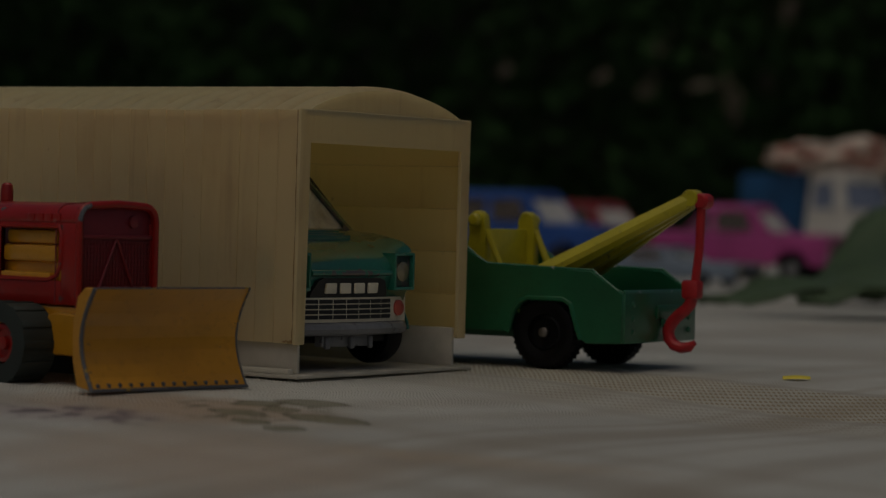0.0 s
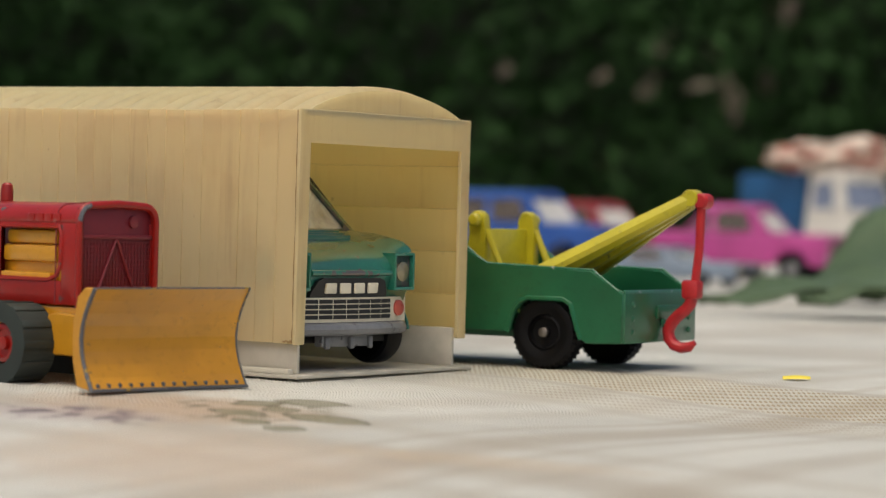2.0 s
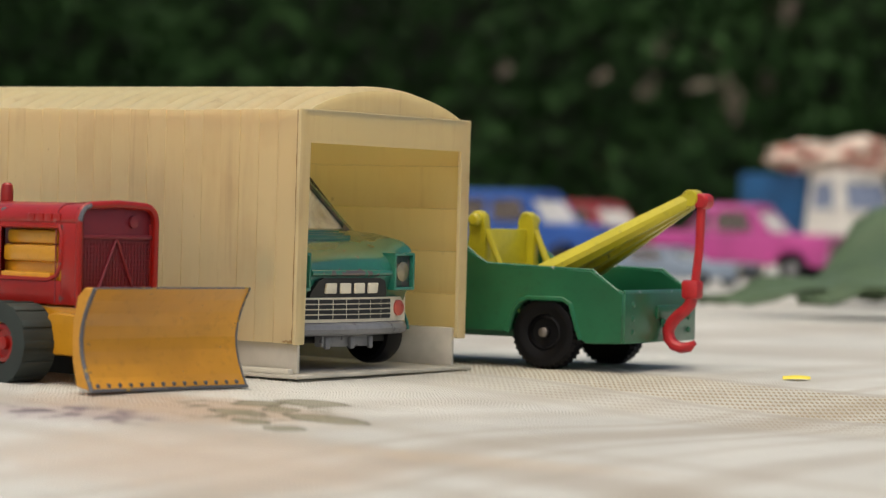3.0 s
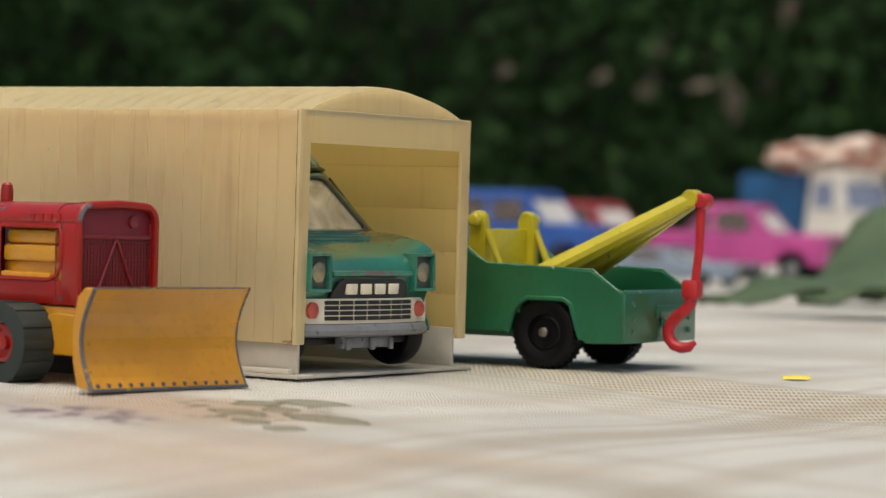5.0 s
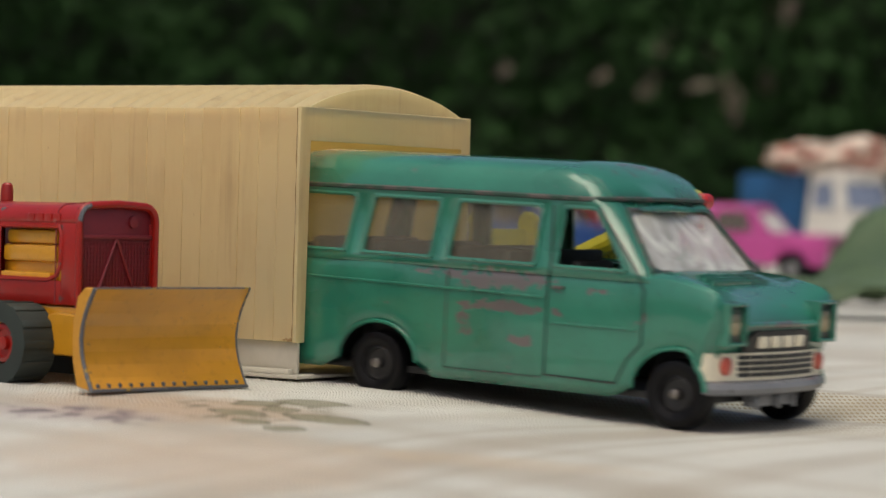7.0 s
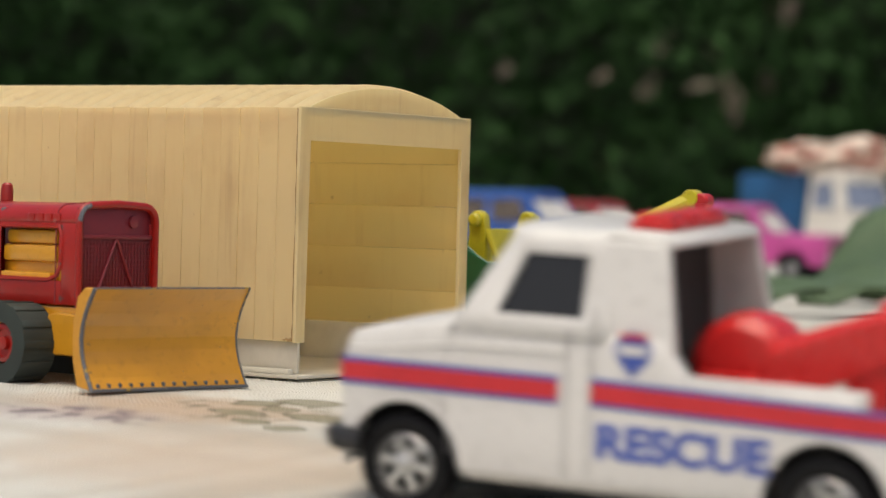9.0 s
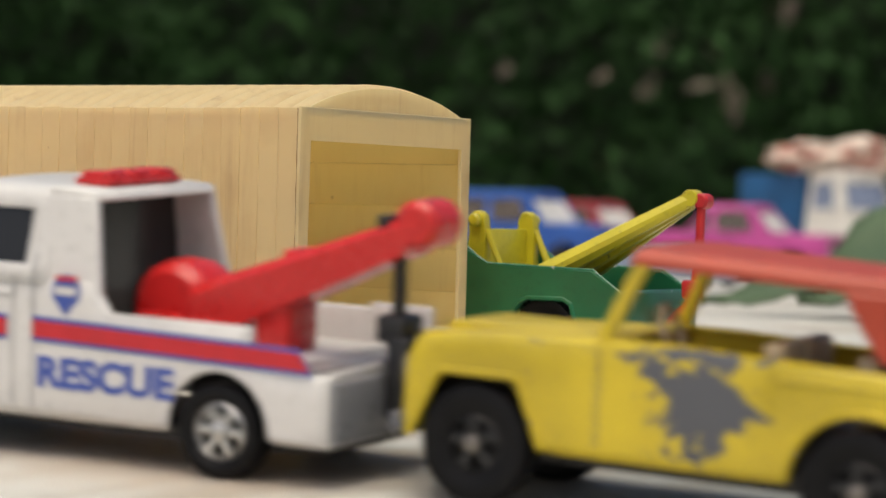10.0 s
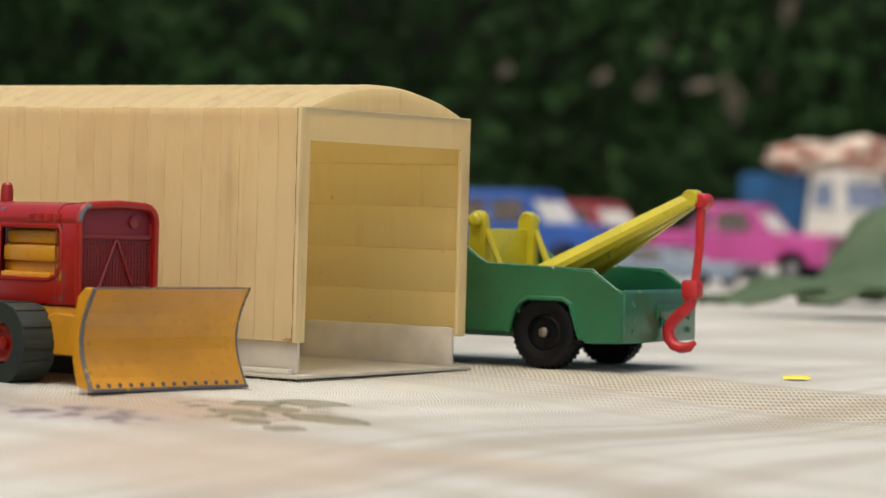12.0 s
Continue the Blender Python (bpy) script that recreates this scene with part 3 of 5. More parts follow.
def build_table():
    xs = spread(-0.9, 0.9, -0.16, 0.2, 0.003, 0.03)
    ys = spread(-0.25, 1.85, 0.22, 0.72, 0.003, 0.03)
    bm = bmesh.new()
    grid = [[(x, y, lie(x, y)) for y in ys] for x in xs]
    sheet(bm, grid)
    # the overhang on all four sides
    for edge in ([(x, ys[0]) for x in xs], [(x, ys[-1]) for x in xs], [(xs[0], y) for y in ys], [(xs[-1], y) for y in ys]):
        rows = []
        for k in range(5):
            row = []
            for i, (x, y) in enumerate(edge):
                wave = 0.012 * k / 4 * math.sin(i * 0.9)
                ox = 0 if edge[0][1] == edge[-1][1] else (1 if x > 0 else -1) * (0.004 * k + wave)
                oy = (1 if y > 0.5 else -1) * (0.004 * k + wave) if edge[0][1] == edge[-1][1] else 0
                row.append((x + ox, y + oy, lie(x, y) - 0.05 * k))
            rows.append(row)
        sheet(bm, rows)
    cloth = new("tablecloth", finish("tablecloth", bm, LINEN, 60, 1))
    s = cloth.modifiers.new("thickness", "SOLIDIFY")
    s.thickness, s.offset = 0.0006, -1
    tagged(cloth, "cream printed table linen with soft brown plaid, rumpled", "tablecloth")
    table = root("garden_table", "wooden garden table under a printed tablecloth", "table", pose(0, 0.8, -0.75))
    top = bmesh.new()
    xs2, ys2 = np.linspace(-0.885, 0.885, 60), np.linspace(-0.235, 1.835, 90)
    sheet(top, [[(x, y - 0.8, lie(x, y) - 0.0016 + 0.75) for y in ys2] for x in xs2])
    part("tabletop", top, WOOD, table, thick=0.03, scale=1, angle=60)
    for x in (-0.8, 0.8):
        for y in (-0.95, 0.95):
            part("leg", slab(x - 0.035, x + 0.035, y - 0.035, y + 0.035, 0.0, 0.71, 0.006), WOOD, table, scale=1)
    return cloth


CLOTH = build_table()
rng = random.Random(5)

gb = bmesh.new()
sheet(gb, [[(x, y, -0.75) for y in np.linspace(-60, 60, 13)] for x in np.linspace(-60, 60, 13)])
ground = tagged(new("ground", finish("ground", gb, SOIL, 60, 1)), "dark shaded garden soil and grass", "ground", kind="structure")


def foliage(name, count, box, size, material, seed, label, category, kind="stuff"):
    """Many single leaves, each a small folded blade, filling a block of hedge."""
    rg = np.random.RandomState(seed)
    x0, x1, y0, y1, z0, z1 = box

    def unit(a):
        return a / np.linalg.norm(a, axis=1)[:, None]
    c = np.stack([rg.uniform(x0, x1, count), rg.uniform(y0, y1, count), rg.uniform(z0, z1, count)], 1)
    c[:, 1] += 0.12 * np.sin(c[:, 0] * 4.1 + seed) * np.cos(c[:, 2] * 3.7) + 0.07 * np.sin(c[:, 0] * 11.3 + c[:, 2] * 9.1)
    d = unit(rg.normal(size=(count, 3)) * (1, 0.7, 1) - (0, 0, 0.6))
    w = unit(np.cross(d, rg.normal(size=(count, 3))))
    up = np.cross(d, w)
    s = (size * rg.uniform(0.6, 1.4, count))[:, None]
    verts = np.stack([c - d * s, c + w * s * 0.42 + up * s * 0.12, c + d * s, c - w * s * 0.42 + up * s * 0.12], 1).reshape(-1, 3)
    i = np.arange(count)[:, None] * 4
    faces = np.concatenate([i + (0, 1, 2), i + (0, 2, 3)])
    me = bpy.data.meshes.new(name)
    me.from_pydata(verts.tolist(), [], faces.tolist())
    me.materials.append(material)
    return tagged(new(name, me), label, category, kind=kind)


foliage("hedge", 100000, (-2.2, 2.2, 3.3, 4.2, -0.75, 0.95), 0.0145, HEDGE, 3, "dense dark green garden hedge, deep shade put into its leaf colour", "hedge")
foliage("withered_leaf_cluster", 34, (0.02, 0.75, 3.25, 3.4, -0.05, 0.42), 0.026, PALE_LEAF, 8, "pale withered leaves caught in the hedge", "leaves")
# near-black sheet closes off the hedge; its inner shade is put into the colour
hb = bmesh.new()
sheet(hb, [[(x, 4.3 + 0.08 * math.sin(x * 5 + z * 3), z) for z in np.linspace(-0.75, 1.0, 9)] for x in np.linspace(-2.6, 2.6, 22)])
tagged(new("backdrop", finish("backdrop", hb, plain("hedge_shade_sheet", (0.005, 0.009, 0.004), 0.9, 0.0, 12.0, 0.5, 0.01), 60, 1)), "near-black sheet standing for the shade deep in the hedge", "backdrop", kind="structure")

# ---- the toy garage ----
def build_garage(m):
    W, L = 45.0, 104.0
    g = root("toy_garage", "yellowed cream plastic toy garage with planked walls and arched roof", "toy garage", m)
    zb, zt = 5.0, 39.0
    n, pitch = 29, 3.5
    # near long wall: upright boards on two rails; the end one butts against the thin front frame
    wall = part("wall_rail", slab(-L + 1, -0.6, 0.9, 1.5, zt - 2.2, zt - 0.3, 0.1), CREAM, g)
    part("wall_rail", slab(-L + 1, -0.6, 0.9, 1.5, zb + 1.8, zb + 2.8, 0.1), CREAM, g)
    data = finish("board", slab(0.045, pitch - 0.045, 0.0, 0.9, zb, zt, 0.05), CREAM, 20.0)
    for k in range(n):
        ob = new("board", data)
        ob.parent = wall
        ob.location = Vector((-0.5 - (k + 1) * pitch, rng.uniform(-0.05, 0.05), rng.uniform(-0.1, 0.1))) * MM
    part("corner_joint", tube([(-0.5, 0.03 + rng.uniform(-0.06, 0.06), z) for z in np.linspace(zb, zt, 24)], [rng.uniform(0.04, 0.2) for _ in range(24)], 6), GRIME, g, "brown grime in the corner joint")
    part("corner_stain", tube([(-0.5 - 0.35 * k, -0.02, zb + 0.25 + 0.3 * rng.random()) for k in range(6)], [0.28, 0.24, 0.2, 0.12, 0.14, 0.05], 6), GRIME, g, "rusty stain at the foot of the wall")
    # far long wall of level planks
    for k in range(5):
        part("wall_plank", slab(-L + 1.2, -0.5, W - 1.3, W - 0.4, zb + 0.1 + k * 6.72, zb + 6.78 + k * 6.72, 0.06), CREAM_IN, g)
    part("rear_wall", slab(-L, -L + 1, 0.4, W - 0.4, zb, zt + 0.2, 0.2), CREAM, g)

    # arched roof in overlapping strips
    def arch(f, lift=0.0):
        a = f * 2 - 1
        return 0.7 + f * (W - 1.4), zt - 0.6 + 4.0 * (1 - abs(a) ** 2.2) + lift * (1 - 0.85 * abs(a) ** 5)
    strip = bmesh.new()
    cols = []
    for x, dz in ((-0.02, -1.5), (0.12, -0.6), (0.5, 0.25), (1.1, 0.85), (1.75, 1.05), (2.4, 0.85), (3.0, 0.25), (pitch - 0.12, -0.6), (pitch + 0.02, -1.5)):
        cols.append([(x, *arch(k / 20, dz)) for k in range(21)])
    sheet(strip, cols)
    data = finish("roof_strip", strip, CREAM)
    roof = part("roof", slab(-L + 0.5, -0.9, W / 2 - 0.7, W / 2 + 0.7, zt + 1.4, zt + 2.2, 0.1), CREAM, g)
    for k in range(n):
        ob = new("roof_strip", data)
        ob.parent = roof
        ob.location = Vector((-0.5 - (k + 1) * pitch, 0, 0)) * MM

    # front frame: jambs, lintel and the arched gable over it
    def across(outline, x0, x1, bevel=0.12):
        bm = plate([(y, z) for y, z in outline], x0, x1, bevel)
        bm.transform(Matrix(((0, 1, 0, 0), (1, 0, 0, 0), (0, 0, 1, 0), (0, 0, 0, 1))))
        return bm
    frame_line = [(-0.15, zb - 0.1), (2.3, zb - 0.1), (2.35, 34.5), (W - 2.35, 34.5), (W - 2.3, zb - 0.1), (W + 0.15, zb - 0.1), (W + 0.15, 39.3), (-0.15, 39.3)]
    part("front_frame", across(frame_line, -0.45, 0.12, 0.14), CREAM_FRAME, g, "paler moulded door frame of the garage")
    gable = [(1.0, 39.3)] + [arch(k / 24, 0.35) for k in range(25)] + [(W - 1.0, 39.3)]
    part("gable", across(gable, -0.5, -0.1, 0.1), CREAM_FRAME, g, "plain arched gable of yellowed plastic")
    return g


GARAGE_POSE = pose(-0.0212, 0.405, 0.0, 0, 0.4, -33.5)
garage = build_garage(GARAGE_POSE)


def build_tray(m):
    W, L = 45.0, 104.0
    t = root("garage_base", "milky clear plastic base tray under the toy garage", "plastic tray", m)
    part("floor_plate", slab(-L + 1, 1.3, -0.9, W + 0.4, 0.0, 0.6, 0.22), MILKY, t)
    for y0, y1 in ((0.95, 1.65), (W - 2.2, W - 1.4)):
        part("side_rim", slab(-L + 2, -0.2 if y0 < 2 else -0.95, y0, y1, 0.6, 6.6, 0.2), MILKY, t)
    part("rear_rim", slab(-L + 2, -L + 3, 1.6, W - 1.6, 0.6, 5.4, 0.2), MILKY, t)
    part("ledge", slab(-L + 2, -0.4, -0.8, 0.4, 0.6, 1.4, 0.15), MILKY, t)
    return t


build_tray(GARAGE_POSE)


# ---- green van ----
def build_van():
    v = root("toy_van", "worn turquoise-green die-cast toy minibus with chipped paint", "toy van", pose(0, 0, 0))
    def top(x):
        if x < 20.6:
            return 20.2
        f = (x - 20.6) / (31.2 - 20.6)
        return 20.2 - 2.0 * f ** 1.6 - (1.6 * max(0, f - 0.9) / 0.1)
    def dip(x):
        return 0.4 - 2.9 * max(0.0, (x - 20.6) / 10.6)
    part("body", lower_body(-48.6, 31.5, 16.4, 3.3, top, (-25, 25), 6.9, 4.9, (1.6, 2.4), (-48.2, 20.5), dip=dip, flat=0.8), VAN_PAINT, v, thick=0.5)
    cols = [(-48.0, -44.2), (-44.8, -41.6), (-31.8, -30.8), (-28.8, -27.8), (-16.4, -15.8), (-13.6, -12.8), (1.4, 1.6), (3.0, 3.2), (4.8, 5.0), (17.2, 9.4), (18.6, 10.2, 0.95), (20.0, 11.2, 0.82)]
    bm, holes = cabin(cols, (19.0, 20.3, 28.5, 29.7), 16.25, 14.2, 35.0, 0.0, (1, 3, 5, 8), inset=0.12, front_bow=1.6, pull=9.0)
    part("roof", bm, VAN_PAINT, v, thick=0.45)
    side = [h for h in holes if h[0] != "front"]
    glaze(v, [h for h in side if not (h[0] == "side" and h[2][0].x > 4.5)], GLAZING, 0.5)
    glaze(v, [h for h in holes if h[0] == "front"], SCREEN, 0.25, centre=Vector((0, 0, 24)))
    # window surrounds with rounded corners
    for kind, s, q in holes:
        ring = bmesh.new()
        r0 = 2.0 if kind == "front" else 1.3
        face = (q[1] - q[0]).cross(q[3] - q[0]).normalized() * 0.28
        for k in range(4):
            a, b, c = q[k], q[(k + 1) % 4], q[k - 1]
            join(ring, rod(a, b, 0.34, 6))
            to_b, to_c = (b - a).normalized() * r0, (c - a).normalized() * r0
            mid = a + (to_b + to_c) * 0.36
            wedge = [a, a + to_b, a + (to_b * 1.35 + to_c) * 0.36 * 0.8, mid * 0.25 + (a + (to_b + to_c) * 0.27) * 0.75, a + (to_b + to_c * 1.35) * 0.36 * 0.8, a + to_c]
            lo, hi = [ring.verts.new(p - face) for p in wedge], [ring.verts.new(p + face) for p in wedge]
            ring.faces.new(lo)
            ring.faces.new(hi[::-1])
            for m in range(6):
                ring.faces.new((lo[m], lo[(m + 1) % 6], hi[(m + 1) % 6], hi[m]))
        part("screen_seal" if kind == "front" else "window_frame", ring, VAN_TRIM if kind == "front" else VAN_PAINT, v)
    for s in (-1, 1):
        part("gutter", tube([(-43.6, s * 14.2, 29.5), (-20, s * 14.35, 29.7), (5, s * 14.35, 29.7), (8.6, s * 14.2, 29.7), (10.2, s * 13.4, 29.8), (11.3, s * 11.6, 29.9), (12.5, s * 6, 29.95), (12.8, 0, 30.0)], 0.36, 6), VAN_TRIM, v)
        # raised waist lines and door shuts
        part("waist_line", tube([(-47.6, s * 16.3, 16.4), (-20, s * 16.5, 16.2), (3.4, s * 16.5, 16.0)], 0.2, 6), VAN_PAINT, v)
        part("waist_line", tube([(4.6, s * 16.5, 12.6), (18.4, s * 16.5, 12.6)], 0.16, 6), VAN_PAINT, v)
        part("door_gap", tube([(4.0, s * 15.95, 28.6), (4.1, s * 16.0, 21), (4.0, s * 16.42, 18), (4.0, s * 16.42, 5.4), (15.6, s * 16.42, 5.2), (17.2, s * 16.42, 8.4), (19.4, s * 16.42, 10.8), (19.4, s * 16.38, 18.0), (17.8, s * 15.9, 20.6), (10.6, s * 14.6, 28.6)], 0.15, 6), BLACK, v)
        part("door_gap", tube([(-13.0, s * 16.42, 18.6), (-13.0, s * 16.42, 5.0), (3.4, s * 16.42, 5.0)], 0.12, 6), VAN_TRIM, v)
        part("door_handle", slab(4.8, 6.6, s * 16.5 - 0.3, s * 16.5 + 0.3, 17.2, 17.7, 0.12), VAN_TRIM, v)
        part("wheel_arch", tube([(25 + 7.1 * math.cos(a), s * 16.3, 4.9 + 5.7 * math.sin(a)) for a in np.linspace(0.05, math.pi - 0.05, 16)], 0.3, 6), VAN_PAINT, v)
        part("wheel_arch", tube([(-25 + 7.1 * math.cos(a), s * 16.3, 4.9 + 5.7 * math.sin(a)) for a in np.linspace(0.05, math.pi - 0.05, 16)], 0.3, 6), VAN_PAINT, v)
        hood = bmesh.new()
        for y0, y1, z0, z1 in ((-2.5, -1.95, -2.9, 2.9), (1.95, 2.5, -2.9, 2.9), (-2.5, 2.5, 2.35, 2.9), (-2.5, 2.5, -2.9, -2.35)):
            slab(-2.6, 0.8, y0, y1, z0, z1, 0.25, hood)
        part("headlight_frame", hood, VAN_PAINT, v, at=(31.2, s * 12.4, 14.2))
        lamp = part("headlight_recess", slab(-1.4, 0.05, -2.1, 2.1, -2.5, 2.5, 0.2), VAN_TRIM, v, "dark rubbed headlight recess", at=(31.2, s * 12.4, 14.2))
        part("headlight_lens", turned([(1.55, -0.1), (1.5, 0.3), (0.9, 0.5), (0.05, 0.58)], 20, "x"), LAMP_GLASS, lamp, "cloudy clear headlight lens")
        part("indicator", turned([(1.25, 0), (1.2, 0.45), (0.8, 0.65), (0.05, 0.7)], 18, "x"), RED_LENS, v, "round red indicator lens", at=(31.8, s * 12.6, 8.6))
    # face of the van
    part("bonnet_line", tube([(31.45, y, 14.0) for y in np.linspace(-9.4, 9.4, 7)], 0.45, 8), VAN_PAINT, v)
    for k in range(3):
        part("bonnet_vent", slab(22.2 + k * 1.1, 22.8 + k * 1.1, -7.5, 7.5, 19.5 - 0.35 * k, 20.35 - 0.35 * k, 0.12), VAN_PAINT, v)
    def bar(x0, x1, half, low, high, n=16):
        """A bar across the face, in short lengths; low(y) and high(y) are its edges."""
        b = bmesh.new()
        rows = [[(x0, y, low(y)), (x1, y, low(y)), (x1, y, high(y)), (x0, y, high(y)), (x0, y, low(y))] for y in np.linspace(-half, half, n + 1)]
        sheet(b, rows)
        for r in (rows[0], rows[-1]):
            b.faces.new([b.verts.new(p) for p in r[:-1]])
        return b
    part("badge_panel", bar(31.0, 31.7, 9.0, lambda y: 10.35, lambda y: 13.2 - 1.6 * max(0, abs(y) - 7.6)), BLACK, v, "black panel with pale raised lettering blocks")
    for k in range(4):
        part("badge_block", slab(31.6, 32.05, -6.3 + k * 3.3, -3.9 + k * 3.3, 10.9, 12.5, 0.2), IVORY, v)
    part("grille_surround", bar(30.4, 31.8, 15.6, lambda y: 6.6, lambda y: 10.3), IVORY, v, "ivory painted grille surround")
    for r in range(4):
        for k in range(7):
            y = -10.3 + k * 2.95
            if abs(y + 1.35) < 11.5:
                part("grille_slot", slab(31.5, 31.92, y + 0.1, y + 2.75, 7.1 + r * 0.78, 7.68 + r * 0.78), BLACK, v)
    bump = tube([(30.9, -15.4, 5.6), (31.7, -14.6, 5.6), (32.2, -12, 5.6), (32.3, -8, 5.6), (32.3, -4, 5.6), (32.3, 0, 5.6), (32.3, 4, 5.6), (32.3, 8, 5.6), (32.2, 12, 5.6), (31.7, 14.6, 5.6), (30.9, 15.4, 5.6)], 0.95, 8)
    part("bumper", bump, BUMPER, v, "dull grey metal front bumper")
    part("number_plate_bracket", slab(29.6, 31.2, -6.0, 6.0, 2.9, 4.7, 0.3), BUMPER, v)
    for y in (-5, 0.5, 5.2):
        part("bracket_bolt", slab(31.0, 31.6, y - 0.5, y + 0.5, 2.6, 4.4, 0.2), BUMPER, v)
    part("rear_bumper", slab(-49.4, -48.4, -14, 14, 4.4, 6.0, 0.3), BUMPER, v)
    # inside
    part("floor_pan", slab(-47, 30, -14.2, 14.2, 3.4, 4.4, 0.2), BLACK, v)
    for x in (-38, -26, -14, -4):
        part("rear_seat", slab(x - 3, x + 3, -12.5, 12.5, 4.5, 15.4, 1.0), SEAT_DARK, v)
        part("seat_back", slab(x - 3, x - 1.4, -12.5, 12.5, 15.5, 22.0, 0.7), SEAT_DARK, v)
    for y in (-7, 7):
        part("front_seat", slab(4.5, 10, y - 4.5, y + 4.5, 4.5, 15, 1.0), SEAT_DARK, v)
        part("front_seat_back", slab(4.2, 5.8, y - 4.5, y + 4.5, 15, 21.2, 0.7), SEAT_DARK, v)
    part("dashboard", slab(17, 20, -13, 13, 16, 20.0, 0.6), SEAT_DARK, v)
    # the lower face is bowed: its corners stand back
    for ob in v.children_recursive:
        def back(x, y, z):
            f = min(1.0, max(0.0, (x - 26.5) / 4.0)) * min(1.0, max(0.0, (12.6 - z) / 2.0))
            return -2.1 * f * (y / 15) ** 2
        at = ob.location / MM
        if at.length > 1:
            if ob.parent is v:
                ob.location.x += back(at.x, at.y, at.z) * MM
        else:
            for vert in ob.data.vertices:
                c = vert.co / MM
                if c.x > 26.5:
                    vert.co.x += back(c.x, c.y, c.z) * MM
    ws = []
    for x in (25, -25):
        part("axle", rod((x, -14, 4.6), (x, 14, 4.6), 0.6), AXLE, v)
        # black block added inside each arch in place of the shade round the wheel
        part("wheel_well", slab(x - 6.6, x + 4.4, -11.4, 11.4, 4.45, 11.2, 0.3), BLACK, v)
        for s in (-1, 1):
            ws.append(wheel(v, x - 0.4, s * 13.9, 4.7, 4.0, s, RUBBER, BLACK, AXLE, 0.55, hub_z=4.5))
    return v, ws


van, van_wheels = build_van()


# ---- green and yellow wreck truck behind the garage ----
def build_wrecker(m):
    t = root("toy_wreck_truck", "green die-cast toy wreck truck with yellow crane and red hook", "toy truck", m)
    # near and far bed sides with square-shouldered wheel openings
    arch = [(6.4, 5.6), (5.4, 9.2), (4.2, 10.6), (2.8, 11.2), (-3.6, 11.2), (-5.0, 10.4), (-6.2, 6.6), (-6.9, 4.8)]
    outline = [(34.0, 5.6)] + arch + [(-8.0, 4.2), (-14.2, 4.4), (-14.4, 12.4), (-13.2, 12.6), (-8.6, 15.8), (-4, 15.9), (5, 16.1), (10.6, 16.4), (12.4, 17.4), (15.6, 19.8), (34.0, 20.2)]
    for s in (1, -1):
        bm = plate(outline, s * 12.2, s * 13.5, 0.18)
        side = part("bed_side", bm, TOW_GREEN, t)
        part("rubbed_rim", tube([(-14.3, s * 13.1, 12.5), (-13.1, s * 13.0, 12.7), (-8.6, s * 13.0, 15.9), (-4, s * 13.0, 16.0), (10.6, s * 13.0, 16.5), (12.4, s * 13.0, 17.5), (15.6, s * 13.0, 19.9)], 0.3, 6), TOW_EDGE, side)
        part("arch_rim", tube([(x, s * 13.45, z) for x, z in arch], 0.42, 6), TOW_GREEN, side)
    rear = part("tailgate", slab(-14.7, -13.4, -13.3, 13.3, 4.4, 12.5, 0.3), TOW_GREEN, t)
    part("tailgate_rim", rod((-14.2, -13.2, 12.5), (-14.2, 13.2, 12.5), 0.42, 8), TOW_EDGE, rear)
    for y in (-10.5, 10.5):
        for z in (6.2, 8.4, 10.6):
            rivet = part("rivet", turned([(0.55, 0), (0.5, 0.25), (0.05, 0.45)], 10, "x"), TOW_GREEN, rear, at=(-14.6, y, z))
            rivet.rotation_euler = (0, 0, math.pi)
    part("tail_plate", slab(-15.1, -14.6, -6.5, 2, 8.2, 10.4, 0.2), TOW_GREEN, rear)
    part("latch", slab(-15.2, -14.6, -1.2, 0.3, 6.8, 8.2, 0.2), TOW_EDGE, rear)
    part("bed_floor", slab(-13.4, 33, -12.2, 12.2, 7.5, 8.8, 0.1), TOW_GREEN, t)
    part("chassis", slab(-12, 52, -9, 9, 4.6, 7.4, 0.4), TOW_GREEN, t)
    cab = lower_body(34.2, 58, 13.2, 4.6, lambda x: 18.2 if x < 48 else 18.2 - (x - 48) * 0.25, (46,), 6.2, 5.4, (0.3, 1.2))
    part("cab_body", cab, TOW_YELLOW, t, thick=0.5)
    bm, holes = cabin([(34.6, 35.6), (36.4, 37.0), (44.6, 42.6), (48, 44.4)], (18.2, 19.0, 24.6, 26), 12.6, 11, 28.4, 0, (1,))
    part("cab_roof", bm, TOW_YELLOW, t, thick=0.4)
    glaze(t, holes, GLAZING, 0.4, centre=Vector((40, 0, 22)))
    # crane: two posts with pins, a plate between, braces, tapering ribbed boom
    for s in (1, -1):
        part("crane_post", plate([(13.2, 9), (16.4, 9), (16.4, 23.6), (15.6, 25.0), (14.4, 25.2), (13.4, 24.4), (13.2, 22)], s * 8.5 - 1.0, s * 8.5 + 1.0, 0.25), TOW_YELLOW, t)
        part("crane_pin", turned([(1.1, 0), (1.1, 1.5), (0.8, 1.8), (0.05, 1.9)], 14), TOW_YELLOW, t, at=(14.8, s * 8.5 + (0.5 if s > 0 else -2.2), 23.6))
        part("crane_brace", rod((13.4, s * 8.5, 22.0), (7.6, s * 8.5, 9.4), 0.6, 8), TOW_YELLOW, t)
    part("crane_plate", slab(14.6, 15.6, -7.6, 7.6, 9, 22.2, 0.2), TOW_YELLOW, t)
    boom = bmesh.new()
    rows = []
